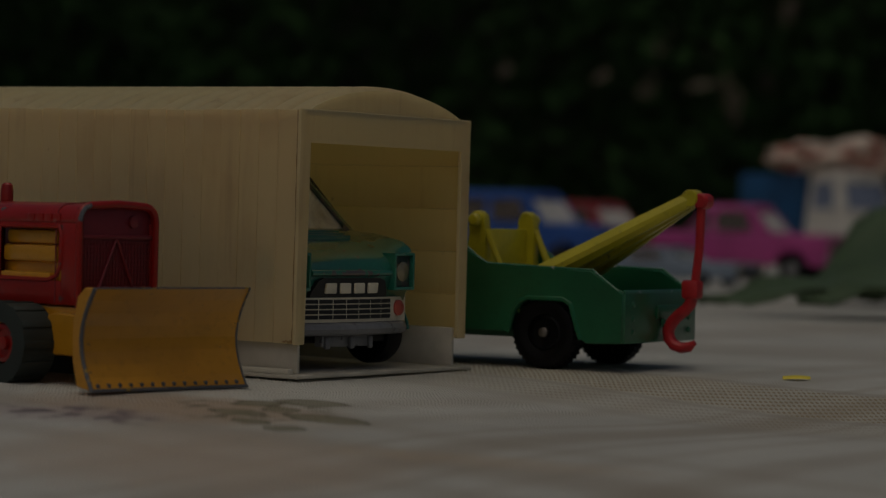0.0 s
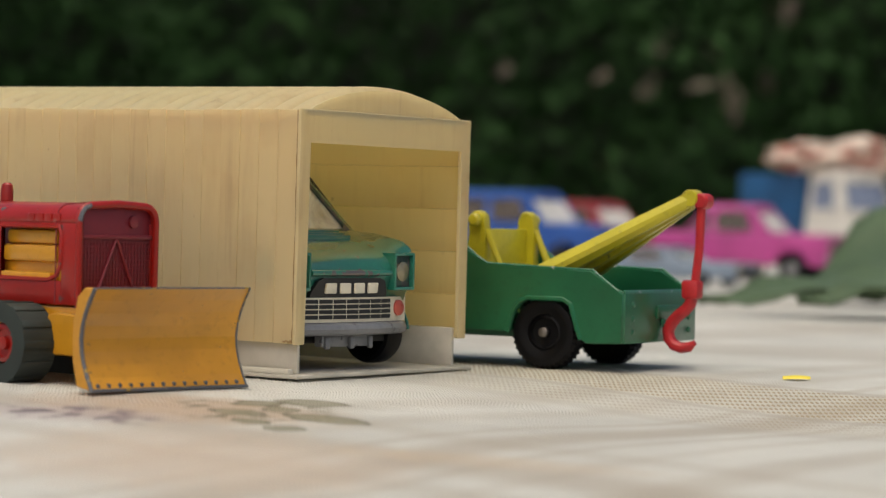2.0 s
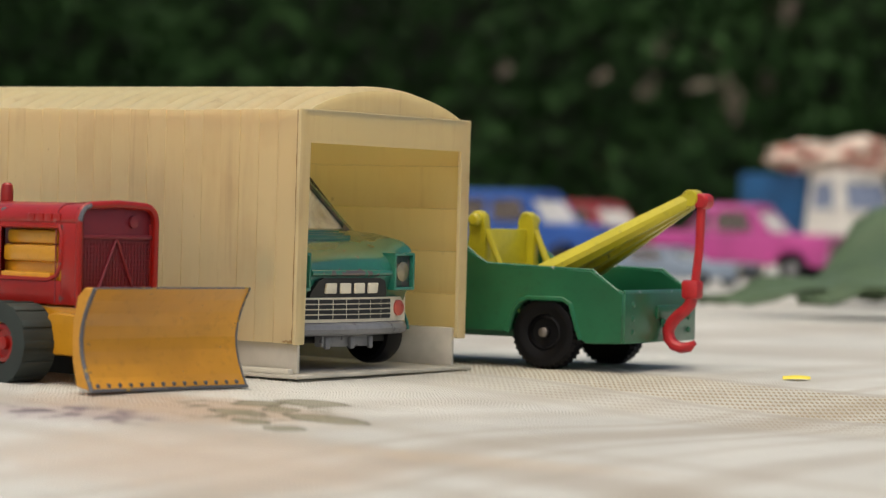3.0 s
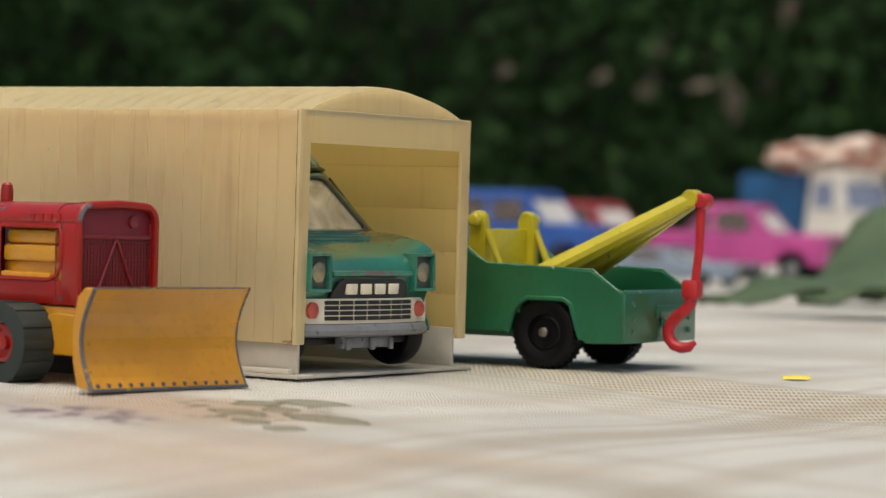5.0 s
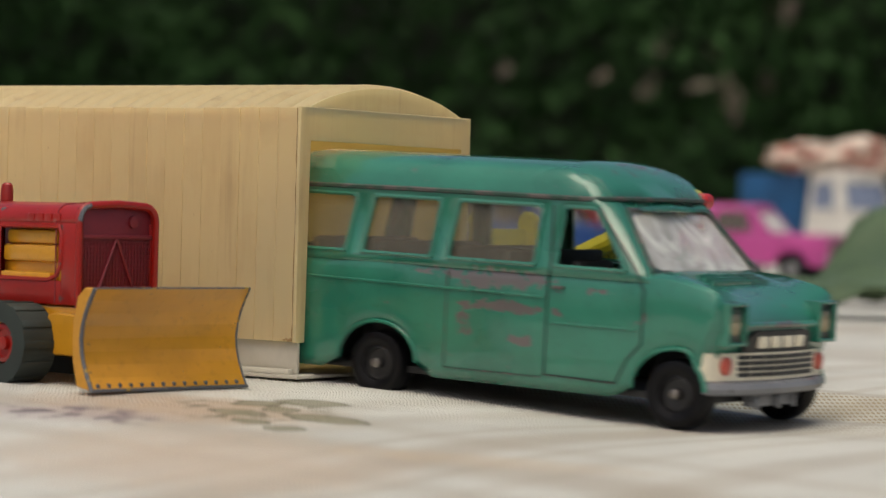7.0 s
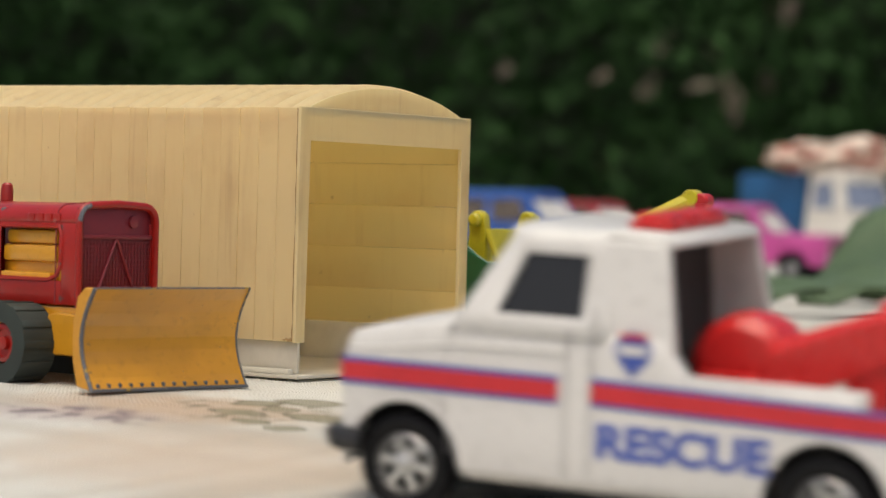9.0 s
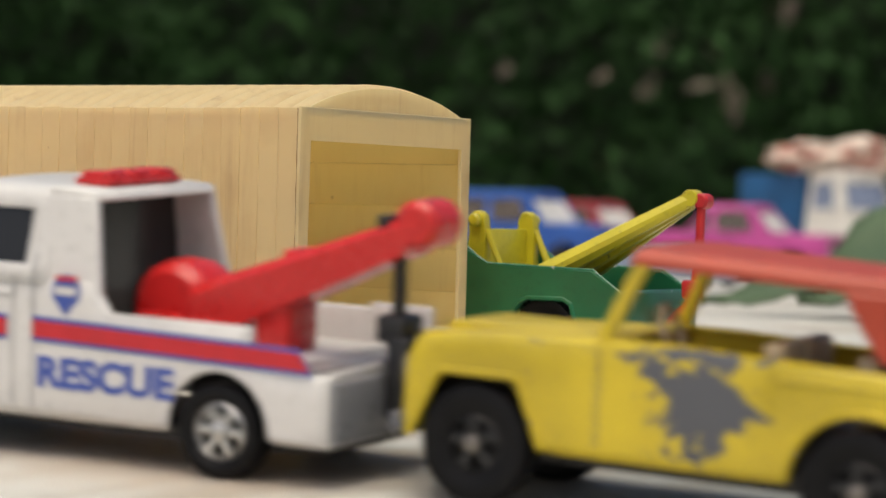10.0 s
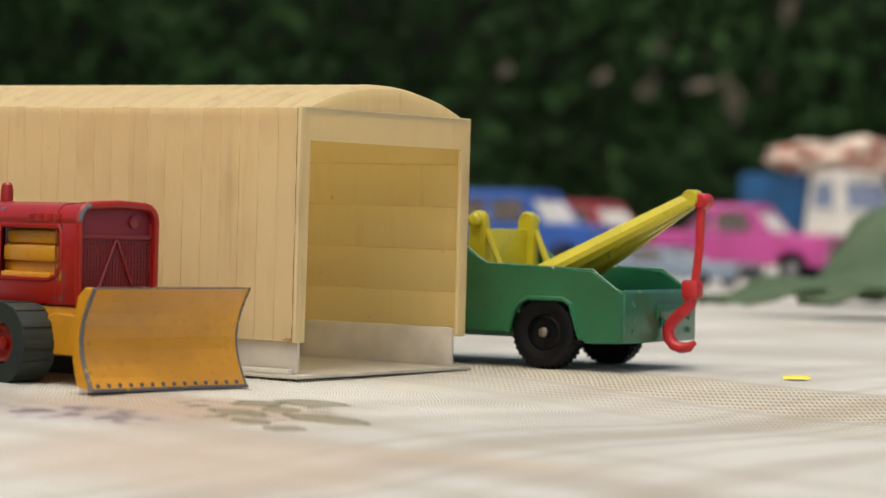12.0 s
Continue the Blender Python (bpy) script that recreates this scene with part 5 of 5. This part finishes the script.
# ---- yellow jeep with red hardtop ----
def build_jeep():
    j = root("toy_jeep", "chipped yellow die-cast toy jeep with red hardtop and spare wheel", "toy jeep", pose(0, 0, 0))
    def top(x):
        if x > 7.6:
            f = (x - 7.6) / 22
            return 18.5 - 1.2 * f ** 2 - 2.2 * max(0, f - 0.93) / 0.07
        return 18.9 + 0.03 * min(0, x)
    part("body", lower_body(-32.6, 29.8, 13.6, 6.2, top, (-21, 21), 7.6, 6.3, (0.5, 1.0), (-32.2, 7.4), crown=0.05, boxy=(21,)), JEEP_YEL, j, thick=0.6)
    part("bonnet_bulge", slab(9.5, 27.0, -8.2, 8.2, 17.0, 18.5, 0.5), JEEP_YEL, j)
    for s in (1, -1):
        part("door_gap", tube([(7.4, s * 13.62, 17.8), (7.2, s * 13.62, 7.6)], 0.12, 6), BARE, j)
        part("door_gap", tube([(-11.2, s * 13.62, 18.0), (-11.2, s * 13.62, 12.0)], 0.15, 6), JEEP_YEL, j)
        part("body_crease", tube([(-31, s * 13.5, 15.8), (-26, s * 13.65, 16.4), (-12, s * 13.65, 16.6)], 0.2, 6), JEEP_YEL, j)
        for x in (21, -21):
            arch = [(x + 7.8 * math.cos(a), s * 13.5, 6.3 + 7.8 * math.sin(a)) for a in np.linspace(0.05, math.pi - 0.05, 16)]
            if x > 0:
                arch = [(x + dx, s * 13.5, 6.3 + dz) for dx, dz in ((7.8, 0.2), (4.9, 6.6), (4.2, 7.4), (-4.2, 7.4), (-4.9, 6.6), (-7.8, 0.2))]
            part("wheel_arch", tube(arch, 0.4, 6), JEEP_YEL, j)
        part("screen_post", rod((7.4, s * 12.3, 18.4), (3.8, s * 11.2, 26.8), 0.85, 8), JEEP_YEL, j)
        part("seat", slab(-9.5, -3.0, s * 5.5 - 4, s * 5.5 + 4, 12.0, 16.4, 0.8), BEIGE, j, "beige plastic seat")
        part("seat_back", slab(-11.0, -8.8, s * 5.5 - 4, s * 5.5 + 4, 12.0, 19.8, 0.8), BEIGE, j)
    part("screen_rail", rod((7.4, -12.3, 18.6), (7.4, 12.3, 18.6), 0.7, 8), JEEP_YEL, j)
    sw = bmesh.new()
    pts = [(2.4 + 0.9 * math.cos(a), 5.6 + 2.6 * math.sin(a), 19.6 + 2.4 * math.cos(a)) for a in np.linspace(0, 2 * math.pi, 17)]
    join(sw, tube(pts, 0.45, 6))
    part("steering_wheel", sw, BEIGE, j)
    part("interior", slab(-13.0, 7.0, -12.2, 12.2, 9.0, 12.0, 0.3), BEIGE, j)
    for x in (21, -21):
        # shade under the fenders: a black block added between the wheels
        part("wheel_well", slab(x - 7.9, x + 7.9, -8.9, 8.9, 4.9, 12.2 if x < 0 else 14.4, 0.3), BLACK, j)
    part("rear_seat", slab(-21, -18.6, -9, 9, 12, 19.4, 0.8), BEIGE, j)
    # hardtop: roof panel and rear quarters with a slanted leading edge, open rear window
    rows = []
    for x, k in ((5.2, 0.0), (4.6, 0.9), (2.0, 1.0), (-10, 1.0), (-24, 1.0), (-29.4, 1.0), (-30.6, 0.9)):
        sag, ky = 0.035 * (x - 5), 1 + 0.004 * x
        rows.append([(x, y * ky, sag + z0 + (z1 - z0) * k) for y, z0, z1 in ((11.8, 26.4, 26.4), (12.0, 26.5, 27.2), (11.2, 26.6, 28.2), (7, 26.7, 28.5), (0, 26.7, 28.6), (-7, 26.7, 28.5), (-11.2, 26.6, 28.2), (-12.0, 26.5, 27.2), (-11.8, 26.4, 26.4), (0, 26.3, 26.4), (11.8, 26.4, 26.4))])
    rb = bmesh.new()
    sheet(rb, rows)
    for r in (rows[0], rows[-1]):
        try:
            rb.faces.new([rb.verts.new(p) for p in r[:-1]])
        except ValueError:
            pass
    top_ob = part("hardtop", rb, JEEP_RED, j, "faded red plastic hardtop")
    for s in (1, -1):
        qt = plate([(-17.2, 25.8), (-18.6, 24.4), (-21.6, 18.9), (-30.4, 18.5), (-29.9, 25.6)], s * 10.9 - 0.7, s * 10.9 + 0.7, 0.3)
        part("rear_quarter", qt, JEEP_RED, top_ob)
        part("rear_post", slab(-30.6, -29.2, s * 9.2 - 1.9, s * 9.2 + 1.9, 18.6, 25.6, 0.3), JEEP_RED, top_ob)
    part("rear_header", slab(-30.6, -29.2, -7.4, 7.4, 23.8, 25.6, 0.3), JEEP_RED, top_ob)
    # tail
    part("tail_panel", slab(-33.2, -32.4, -13.0, 13.0, 7.0, 18.6, 0.4), JEEP_YEL, j)
    for s in (1, -1):
        part("rear_bumper", slab(-35.0, -33.2, s * 8.6 - 4.0, s * 8.6 + 4.0, 5.8, 7.8, 0.4), BARE, j)
    part("tow_tongue", slab(-37.0, -30.0, -2.6, 2.6, 4.6, 5.8, 0.3), PALE_YEL, j, "pale yellow plastic tow tongue")
    part("tow_ball", turned([(0.8, 5.6), (1.0, 6.4), (0.9, 7.8), (0.3, 8.4)], 12, "z"), PALE_YEL, j, at=(-36.0, 0, 0))
    sp = turned([(3.2, -2.0), (5.0, -2.3), (6.0, -1.9), (6.4, -1.0), (6.4, 1.0), (6.0, 1.9), (5.0, 2.3), (3.2, 2.0)], 32, "x")
    spare = part("spare_wheel", sp, RUBBER, j, "black rubber spare wheel on the tail", at=(-35.6, -1.5, 15.4))
    part("spare_rim", turned([(0.05, -1.3), (2.4, -1.3), (2.6, -2.1), (3.3, -2.3), (3.4, -1.9), (3.4, 1.8)], 24, "x"), JEEP_YEL, spare)
    part("spare_hub", turned([(0.05, -1.75), (1.5, -1.75), (1.9, -1.5), (1.9, -1.2)], 16, "x"), BLACK, spare)
    # face
    part("front_bumper", slab(29.6, 31.4, -13.2, 13.2, 6.4, 8.6, 0.4), BARE, j)
    part("grille", slab(29.5, 30.3, -8.5, 8.5, 9.6, 14.8, 0.3), BLACK, j)
    for s in (1, -1):
        part("headlight", turned([(1.9, 0), (1.8, 0.7), (0.05, 1.1)], 18, "x"), LAMP_GLASS, j, at=(29.6, s * 10.4, 13.0))
    part("chassis", slab(-31, 28, -8, 8, 4.6, 6.8, 0.4), BLACK, j)
    ws = []
    for x in (21, -21):
        part("axle", rod((x, -12, 6.3), (x, 12, 6.3), 0.7), AXLE, j)
        for s in (1, -1):
            ws.append(wheel(j, x, s * 11.6, 6.3, 5.0, s, RUBBER, BLACK, AXLE, 0.5, spokes=5))
    # a slim body: every width drawn in
    slim = Matrix.Diagonal((1, 0.86, 1, 1))
    for ob in j.children_recursive:
        ob.data.transform(slim)
        ob.location.y *= 0.86
        # and a short tail
        if ob.location.x < -0.026:
            ob.location.x = -0.026 + (ob.location.x + 0.026) * 0.84
        elif abs(ob.location.x) < 0.001:
            for vert in ob.data.vertices:
                if vert.co.x < -0.026:
                    vert.co.x = -0.026 + (vert.co.x + 0.026) * 0.76
    return j, ws


jeep, jeep_wheels = build_jeep()


# ---- toy cars parked in a row at the far side ----
def build_car(m, name, label, body_mat, length, width, height, wagon=True, trim=None, glass=SCREEN):
    c = root(name, label, "toy car", m, "toy cars in a row")
    L, hw = length / 2, width / 2
    belt = height * 0.62
    part("body", lower_body(-L, L, hw, height * 0.2, lambda x: belt - 1.2 * max(0, x / L - 0.5) ** 1.5, (-L * 0.56, L * 0.6), height * 0.23, height * 0.17, (1.6, 1.6), (-L * 0.8, L * 0.25)), body_mat, c, thick=0.5)
    rear = (-L * 0.92, -L * 0.84) if wagon else (-L * 0.62, -L * 0.42)
    cols = [rear, (rear[0] + 2, rear[1] + 2), (-L * 0.36, -L * 0.34), (-L * 0.28, -L * 0.27), (L * 0.16, L * 0.04), (L * 0.22, L * 0.08), (L * 0.36, L * 0.14)]
    bm, holes = cabin(cols, (belt, belt + 0.7, height * 0.9, height * 0.95), hw - 0.8, hw - 2.6, height, 0, (1, 3), front_bow=0.8)
    part("roof", bm, body_mat, c, thick=0.4)
    glaze(c, [h for h in holes if h[0] == "side"], SIDE_GLASS, 0.3, centre=Vector((-4, 0, height * 0.8)))
    glaze(c, [h for h in holes if h[0] != "side"], glass, 0.3, centre=Vector((-4, 0, height * 0.8)))
    part("interior", slab(-L * 0.75, L * 0.24, -hw + 2, hw - 2, height * 0.2, belt - 1.5, 0.5), BEIGE, c)
    part("front_bumper", slab(L - 0.3, L + 1.6, -hw + 0.4, hw - 0.4, height * 0.22, height * 0.34, 0.4), trim or BUMPER, c)
    part("rear_bumper", slab(-L - 1.4, -L + 0.3, -hw + 0.4, hw - 0.4, height * 0.22, height * 0.34, 0.4), trim or BUMPER, c)
    part("grille", slab(L - 0.4, L + 0.5, -hw * 0.5, hw * 0.5, height * 0.37, height * 0.5, 0.2), BLACK, c)
    for s in (1, -1):
        part("headlight", turned([(1.9, 0), (1.8, 0.6), (0.05, 1.0)], 16, "x"), LAMP_GLASS, c, at=(L - 0.2, s * hw * 0.72, height * 0.44))
        for x in (-L * 0.56, L * 0.6):
            wheel(c, x, s * (hw - 2.0), height * 0.18, 3.8, s, RUBBER, STEEL, AXLE, 0.5)
    return c


BLUE_P = paint("car_blue", (0.018, 0.085, 0.36), thr=0.72)
RED_P = paint("car_red", (0.30, 0.02, 0.025), thr=0.72)
PINK_P = paint("car_pink", (0.48, 0.06, 0.27), thr=0.74)
ICE_P = paint("car_ice_blue", (0.19, 0.24, 0.31), thr=0.72)
WHITE_P = paint("truck_white", (0.72, 0.69, 0.63), thr=0.76, vary=0.06)
TRUCK_BLUE = paint("truck_blue", (0.012, 0.085, 0.22), thr=0.72)
SIDE_GLASS = clear_plastic("side_window_plastic", (0.16, 0.13, 0.11), 0.3, 0.1)
MILK_GLASS = clear_plastic("pale_screen", (0.80, 0.78, 0.73), 0.12, 0.15)


def on_cloth(x, y, rz):
    return pose(x, y, lie(x, y) + 0.0002, 0, 0, rz)


build_car(on_cloth(0.038, 1.20, -32), "toy_estate_car", "deep blue die-cast toy estate car with bright windscreen", BLUE_P, 84, 34, 37, glass=MILK_GLASS)
build_car(on_cloth(0.075, 1.36, -36), "toy_saloon_car", "dark red die-cast toy car between its neighbours", RED_P, 80, 33, 34, wagon=False, glass=MILK_GLASS)
build_car(on_cloth(0.086, 1.08, -28), "toy_coupe", "pale ice-blue die-cast toy car with grey bumper", ICE_P, 70, 30, 15, wagon=False, trim=BLACK, glass=SCREEN)
build_car(on_cloth(0.134, 1.22, -26), "toy_pink_car", "bright pink die-cast toy saloon car with pale windscreen", PINK_P, 80, 32, 33, wagon=False, glass=MILK_GLASS)


def build_loaded_truck(m):
    t = root("toy_loaded_truck", "blue and white toy truck with pale pink-spotted load on top", "toy truck", m)
    part("cargo_box", slab(-44, 2, -17, 17, 14, 50.6, 1.5), TRUCK_BLUE, t, "blue cargo box")
    part("cab", lower_body(4, 34, 18, 8, lambda x: 30 - max(0, x - 24) * 0.1, (22,), 8, 6, (0.8, 2)), WHITE_P, t, thick=0.6)
    bm, holes = cabin([(5, 6), (8, 8.5), (24, 21), (28, 24), (32, 27)], (30, 33, 46, 48.5), 17.4, 15.6, 52.6, 0, (1,))
    part("cab_roof", bm, WHITE_P, t, thick=0.5)
    glaze(t, holes, plain("blue_grey_window", (0.20, 0.24, 0.34), 0.25), 0.4, centre=Vector((16, 0, 38)))
    part("bumper", slab(33.5, 36, -17, 17, 8, 14, 0.8), WHITE_P, t)
    part("chassis", slab(-42, 30, -10, 10, 6, 13.5, 0.8), BLACK, t)
    for x in (-32, 22):
        for s in (1, -1):
            wheel(t, x, s * 14.5, 7, 5, s, RUBBER, STEEL, AXLE, 0.5)
    return t


build_loaded_truck(on_cloth(0.190, 1.40, -52))


def build_bundle(m):
    """A soft crumpled bundle, pale with reddish spots, lying on the truck."""
    mt, nt, b = start_mat("spotted_fabric")
    co = coords(nt)
    n1 = noise_node(nt, co, 95.0, 2.0)
    n2 = noise_node(nt, co, 30.0, 3.0)
    col = mix_node(nt, ramp01(nt, n1, 0.5, 0.6), (0.62, 0.52, 0.44), (0.42, 0.15, 0.11))
    nt.links.new(mix_node(nt, ramp01(nt, n2, 0.5, 0.75), col, (0.60, 0.48, 0.40)), b.inputs["Base Color"])
    b.inputs["Roughness"].default_value = 0.8
    bm = bmesh.new()
    bmesh.ops.create_icosphere(bm, subdivisions=5, radius=1)
    for v in bm.verts:
        p = v.co.copy()
        r = 1 + 0.5 * noise.noise(p * 1.9 + Vector((3, 1, 7))) + 0.25 * noise.noise(p * 4.5) + 0.05 * noise.noise(p * 11)
        v.co = Vector((p.x * 33 * r, p.y * 15 * r, max(0.0, 7.5 + p.z * 8.5 * r)))
    ob = new("crumpled_cloth", finish("crumpled_cloth", bm, mt, 60))
    ob.matrix_world = m
    return tagged(ob, "crumpled pale fabric bundle with reddish spots on the truck", "bundle")


build_bundle(pose(0.196, 1.392, lie(0.19, 1.4) + 0.0508, 0, 0, -10))


# ---- leaves and a petal on the cloth ----
def leaf(name, base, tip, width, lift, curl, lean, label):
    bm = bmesh.new()
    a, b = Vector(base), Vector(tip)
    d = b - a
    side = Vector((0, 0, 1)).cross(d).normalized()
    rows = []
    n = 22
    for i in range(n + 1):
        f = i / n
        c = a + d * f
        c.z += lift * math.sin(math.pi * f * 0.9)
        hw = width / 2 * (math.sin(math.pi * min(1, 0.06 + f * 0.94)) ** 0.75) * (1 + 0.12 * math.sin(i * 2.1) + 0.07 * math.sin(i * 4.7))
        row = []
        for k in range(-4, 5):
            o = k / 4
            p = c + side * (hw * o)
            p.z += (curl * abs(o) ** 1.5 + lean * (0.5 + 0.5 * o * math.copysign(1, side.y))) * width * math.sin(math.pi * f) + 0.002 * math.sin(i * 1.3 + k) * abs(o)
            row.append(tuple(p))
        rows.append(row)
    sheet(bm, rows)
    lf = root(name, label, "leaf", pose(0, 0, 0))
    part("blade", bm, SAGE, lf, thick=0.0006, scale=1, angle=60)
    rib = []
    for i in range(0, n + 1, 2):
        f = i / n
        c = a + d * f
        c.z += lift * math.sin(math.pi * f * 0.9) + 0.0006
        rib.append(tuple(c))
    part("midrib", tube(rib, [0.0016 * (1 - 0.7 * k / len(rib)) for k in range(len(rib))], 6), SAGE, lf, scale=1)
    return lf


leaf("fallen_leaf", (0.205, 0.755, 0.004), (0.068, 0.745, 0.003), 0.044, 0.003, 0.03, 0.15, "large dull green leaf lying on the tablecloth")
leaf("fallen_leaf", (0.114, 0.850, 0.006), (0.262, 0.885, 0.040), 0.070, 0.004, 0.1, 0.3, "broad green leaf rising from the tablecloth")
leaf("fallen_leaf", (0.182, 0.728, 0.004), (0.092, 0.724, 0.004), 0.024, 0.003, 0.08, 0.12, "narrow grey-green leaf lying on the tablecloth")

pb = bmesh.new()
rows = []
for i in range(9):
    f = i / 8
    hw = 0.0013 * math.sin(math.pi * (0.05 + 0.9 * f))
    rows.append([(0.0046 * (f - 0.5), hw * o, 0.0001 + 0.0005 * (1 - abs(o)) + 0.0002 * math.sin(3 * f)) for o in (-1, -0.5, 0, 0.5, 1)])
sheet(pb, rows)
petal = new("yellow_petal", finish("yellow_petal", pb, plain("petal_yellow", (0.75, 0.62, 0.05), 0.6), 60, 1))
petal.matrix_world = pose(0.0562, 0.441, lie(0.0562, 0.441), 0, 0, 12)
tagged(petal, "small fallen yellow petal on the tablecloth", "petal")


# ---- motion ----
def tilt(y):
    """Slope of the cloth towards the viewer, in degrees."""
    u = 0.375 - y
    return math.degrees(math.atan(0.0375 * (1 + u / math.sqrt(u * u + 0.012 ** 2))))


def rest(x, y, yaw, pitch=0.0, lift=0.0):
    """The pose of a vehicle that stands on the sloping cloth (millimetres)."""
    u = 0.375 - y / 1000
    z = -0.0375 * (u + math.sqrt(u * u + 0.012 ** 2))
    return Matrix.Translation((x / 1000, y / 1000, z + lift / 1000)) @ pose(0, 0, 0, tilt(y / 1000)) @ pose(0, 0, 0, 0, 0, yaw) @ pose(0, 0, 0, 0, pitch)


def roll_wheels(wheels, rows, radius, forward=1):
    """Turn each wheel by the way that its vehicle has gone."""
    times = [t for t, _ in rows]
    gone = [0.0]
    for (_, a), (_, b) in zip(rows, rows[1:]):
        gone.append(gone[-1] + (b.translation - a.translation).length)
    total = gone[-1]
    keys, t = [times[0]], times[0]
    steps = np.arange(times[0], times[-1] + 1e-6, 1 / 30)
    last = 0.0
    for s in steps[1:]:
        g = float(np.interp(s, times, gone))
        if g - last > radius * 1.1:
            keys.append(float(s))
            last = g
    if keys[-1] < times[-1]:
        keys.append(times[-1])
    for w in wheels:
        at = w.location.copy()
        walk(w, [(k, Matrix.Translation(at) @ Matrix.Rotation(float(np.interp(k, times, gone)) / radius * forward, 4, "Y")) for k in keys])


VAN_ROWS = [(0.0, -38.6, 439.6, -37.4, -0.3, 1.15), (4.5, -38.6, 439.6, -37.4, -0.3, 1.15), (4.8, -36.4, 438.1, -37.5, -0.3, 1.15), (5.0, -35.4, 437.6, -37.5, -0.3, 1.15),
            (5.2, -31.5, 435.1, -37.3, -0.1, 1.1), (5.5, -24.9, 430.7, -37.0, 0.3, 0.85), (5.8, -17.9, 426.1, -36.8, 0.9, 0.5), (6.0, -14.5, 424.3, -36.8, 1.2, 0.6),
            (6.5, 5.9, 409.8, -36.8, 2.4, -0.7), (6.8, 14.0, 404.6, -36.2, 2.4, -1.4), (7.0, 20.4, 398.8, -36.0, 1.9, -2.4), (7.2, 32.8, 388.5, -36.4, 1.5, -2.9),
            (7.6, 60.0, 369.0, -36.0, 0.5, -2.4), (8.0, 90.0, 347.0, -35.5, 0.0, -0.9), (8.8, 152.0, 303.0, -35.0, 0.0, 0.0), (9.8, 232.0, 247.0, -35.0, 0.0, 0.0), (12.0, 236.0, 244.0, -35.0, 0.0, 0.0)]
RESCUE_ROWS = [(0.0, 170.0, 196.0, 151.5, 0.0, 0.0), (6.4, 170.0, 196.0, 151.5, 0.0, 0.0), (7.2, 127.0, 222.5, 151.5, 0.0, 0.0), (8.0, 81.0, 251.5, 151.5, 0.0, 0.0), (8.8, 34.8, 281.7, 151.6, -0.3, -0.6),
               (9.2, 11.6, 296.5, 152.0, -0.1, -0.4), (9.5, -6.5, 303.5, 151.0, -0.2, 0.0), (9.7, -19.1, 311.4, 150.6, -0.3, 0.2), (10.0, -37.7, 327.4, 151.6, -0.5, 0.2),
               (10.5, -67.1, 349.0, 153.5, -0.3, 0.3), (10.9, -88.1, 365.2, 154.0, -0.2, 0.2), (11.4, -113.0, 383.0, 154.0, 0.0, 0.0), (12.0, -144.0, 402.0, 154.0, 0.0, 0.0)]
JEEP_ROWS = [(0.0, 238.0, 166.0, 151.0, 0.0, 0.0), (6.4, 238.0, 166.0, 151.0, 0.0, 0.0), (7.2, 194.0, 191.0, 152.0, 0.0, 0.0), (8.0, 147.0, 219.0, 153.0, 0.0, 0.0), (8.8, 100.0, 249.0, 154.0, 0.0, 0.0),
             (9.7, 45.7, 281.1, 155.0, -1.2, -0.1), (10.0, 28.2, 294.5, 153.0, -1.6, -0.4), (10.5, 1.2, 309.9, 149.5, -2.6, -0.3), (11.0, -29.2, 328.6, 146.5, -1.8, 0.1),
             (11.4, -61.5, 350.2, 148.8, -0.3, 0.4), (11.8, -84.4, 369.8, 149.0, -0.2, 0.3), (12.0, -95.0, 378.0, 149.0, 0.0, 0.0)]


def motions():
    v = [(t, rest(x, y, yaw, p, z)) for t, x, y, yaw, p, z in VAN_ROWS]
    r = [(t, rest(x, y, yaw, p, z)) for t, x, y, yaw, p, z in RESCUE_ROWS]
    lean = pose(0, 0.0116, 0, 1.6) @ Matrix.Translation((0, -0.0097, 0))
    j = [(t, rest(x, y, yaw, p, z) @ lean) for t, x, y, yaw, p, z in JEEP_ROWS]
    walk(van, v)
    walk(rescue, r)
    walk(jeep, j)
    roll_wheels(van_wheels, v, 0.0049)
    roll_wheels(rescue_wheels, r, 0.0053)
    roll_wheels(jeep_wheels, j, 0.0063)
    # the van's roof lifts the front of the garage as it squeezes out
    up = GARAGE_POSE
    walk(garage, [(0.0, up), (5.4, up), (5.8, up @ pose(0, 0, 0.0002, 0, -0.1, 0)), (6.0, up @ pose(-0.0003, 0, 0.0008, 0, -0.35, 0)), (6.5, up @ pose(-0.0003, 0, 0.0009, 0, -0.35, 0)),
                  (6.8, up @ pose(-0.0003, 0, 0.0008, 0, -0.3, 0)), (7.0, up @ pose(0, 0, 0.0003, 0, -0.1, 0)), (7.4, up @ pose(0, 0, 0.0003, 0, -0.05, 0)), (12.0, up @ pose(0, 0, 0.0003, 0, -0.05, 0))])


motions()
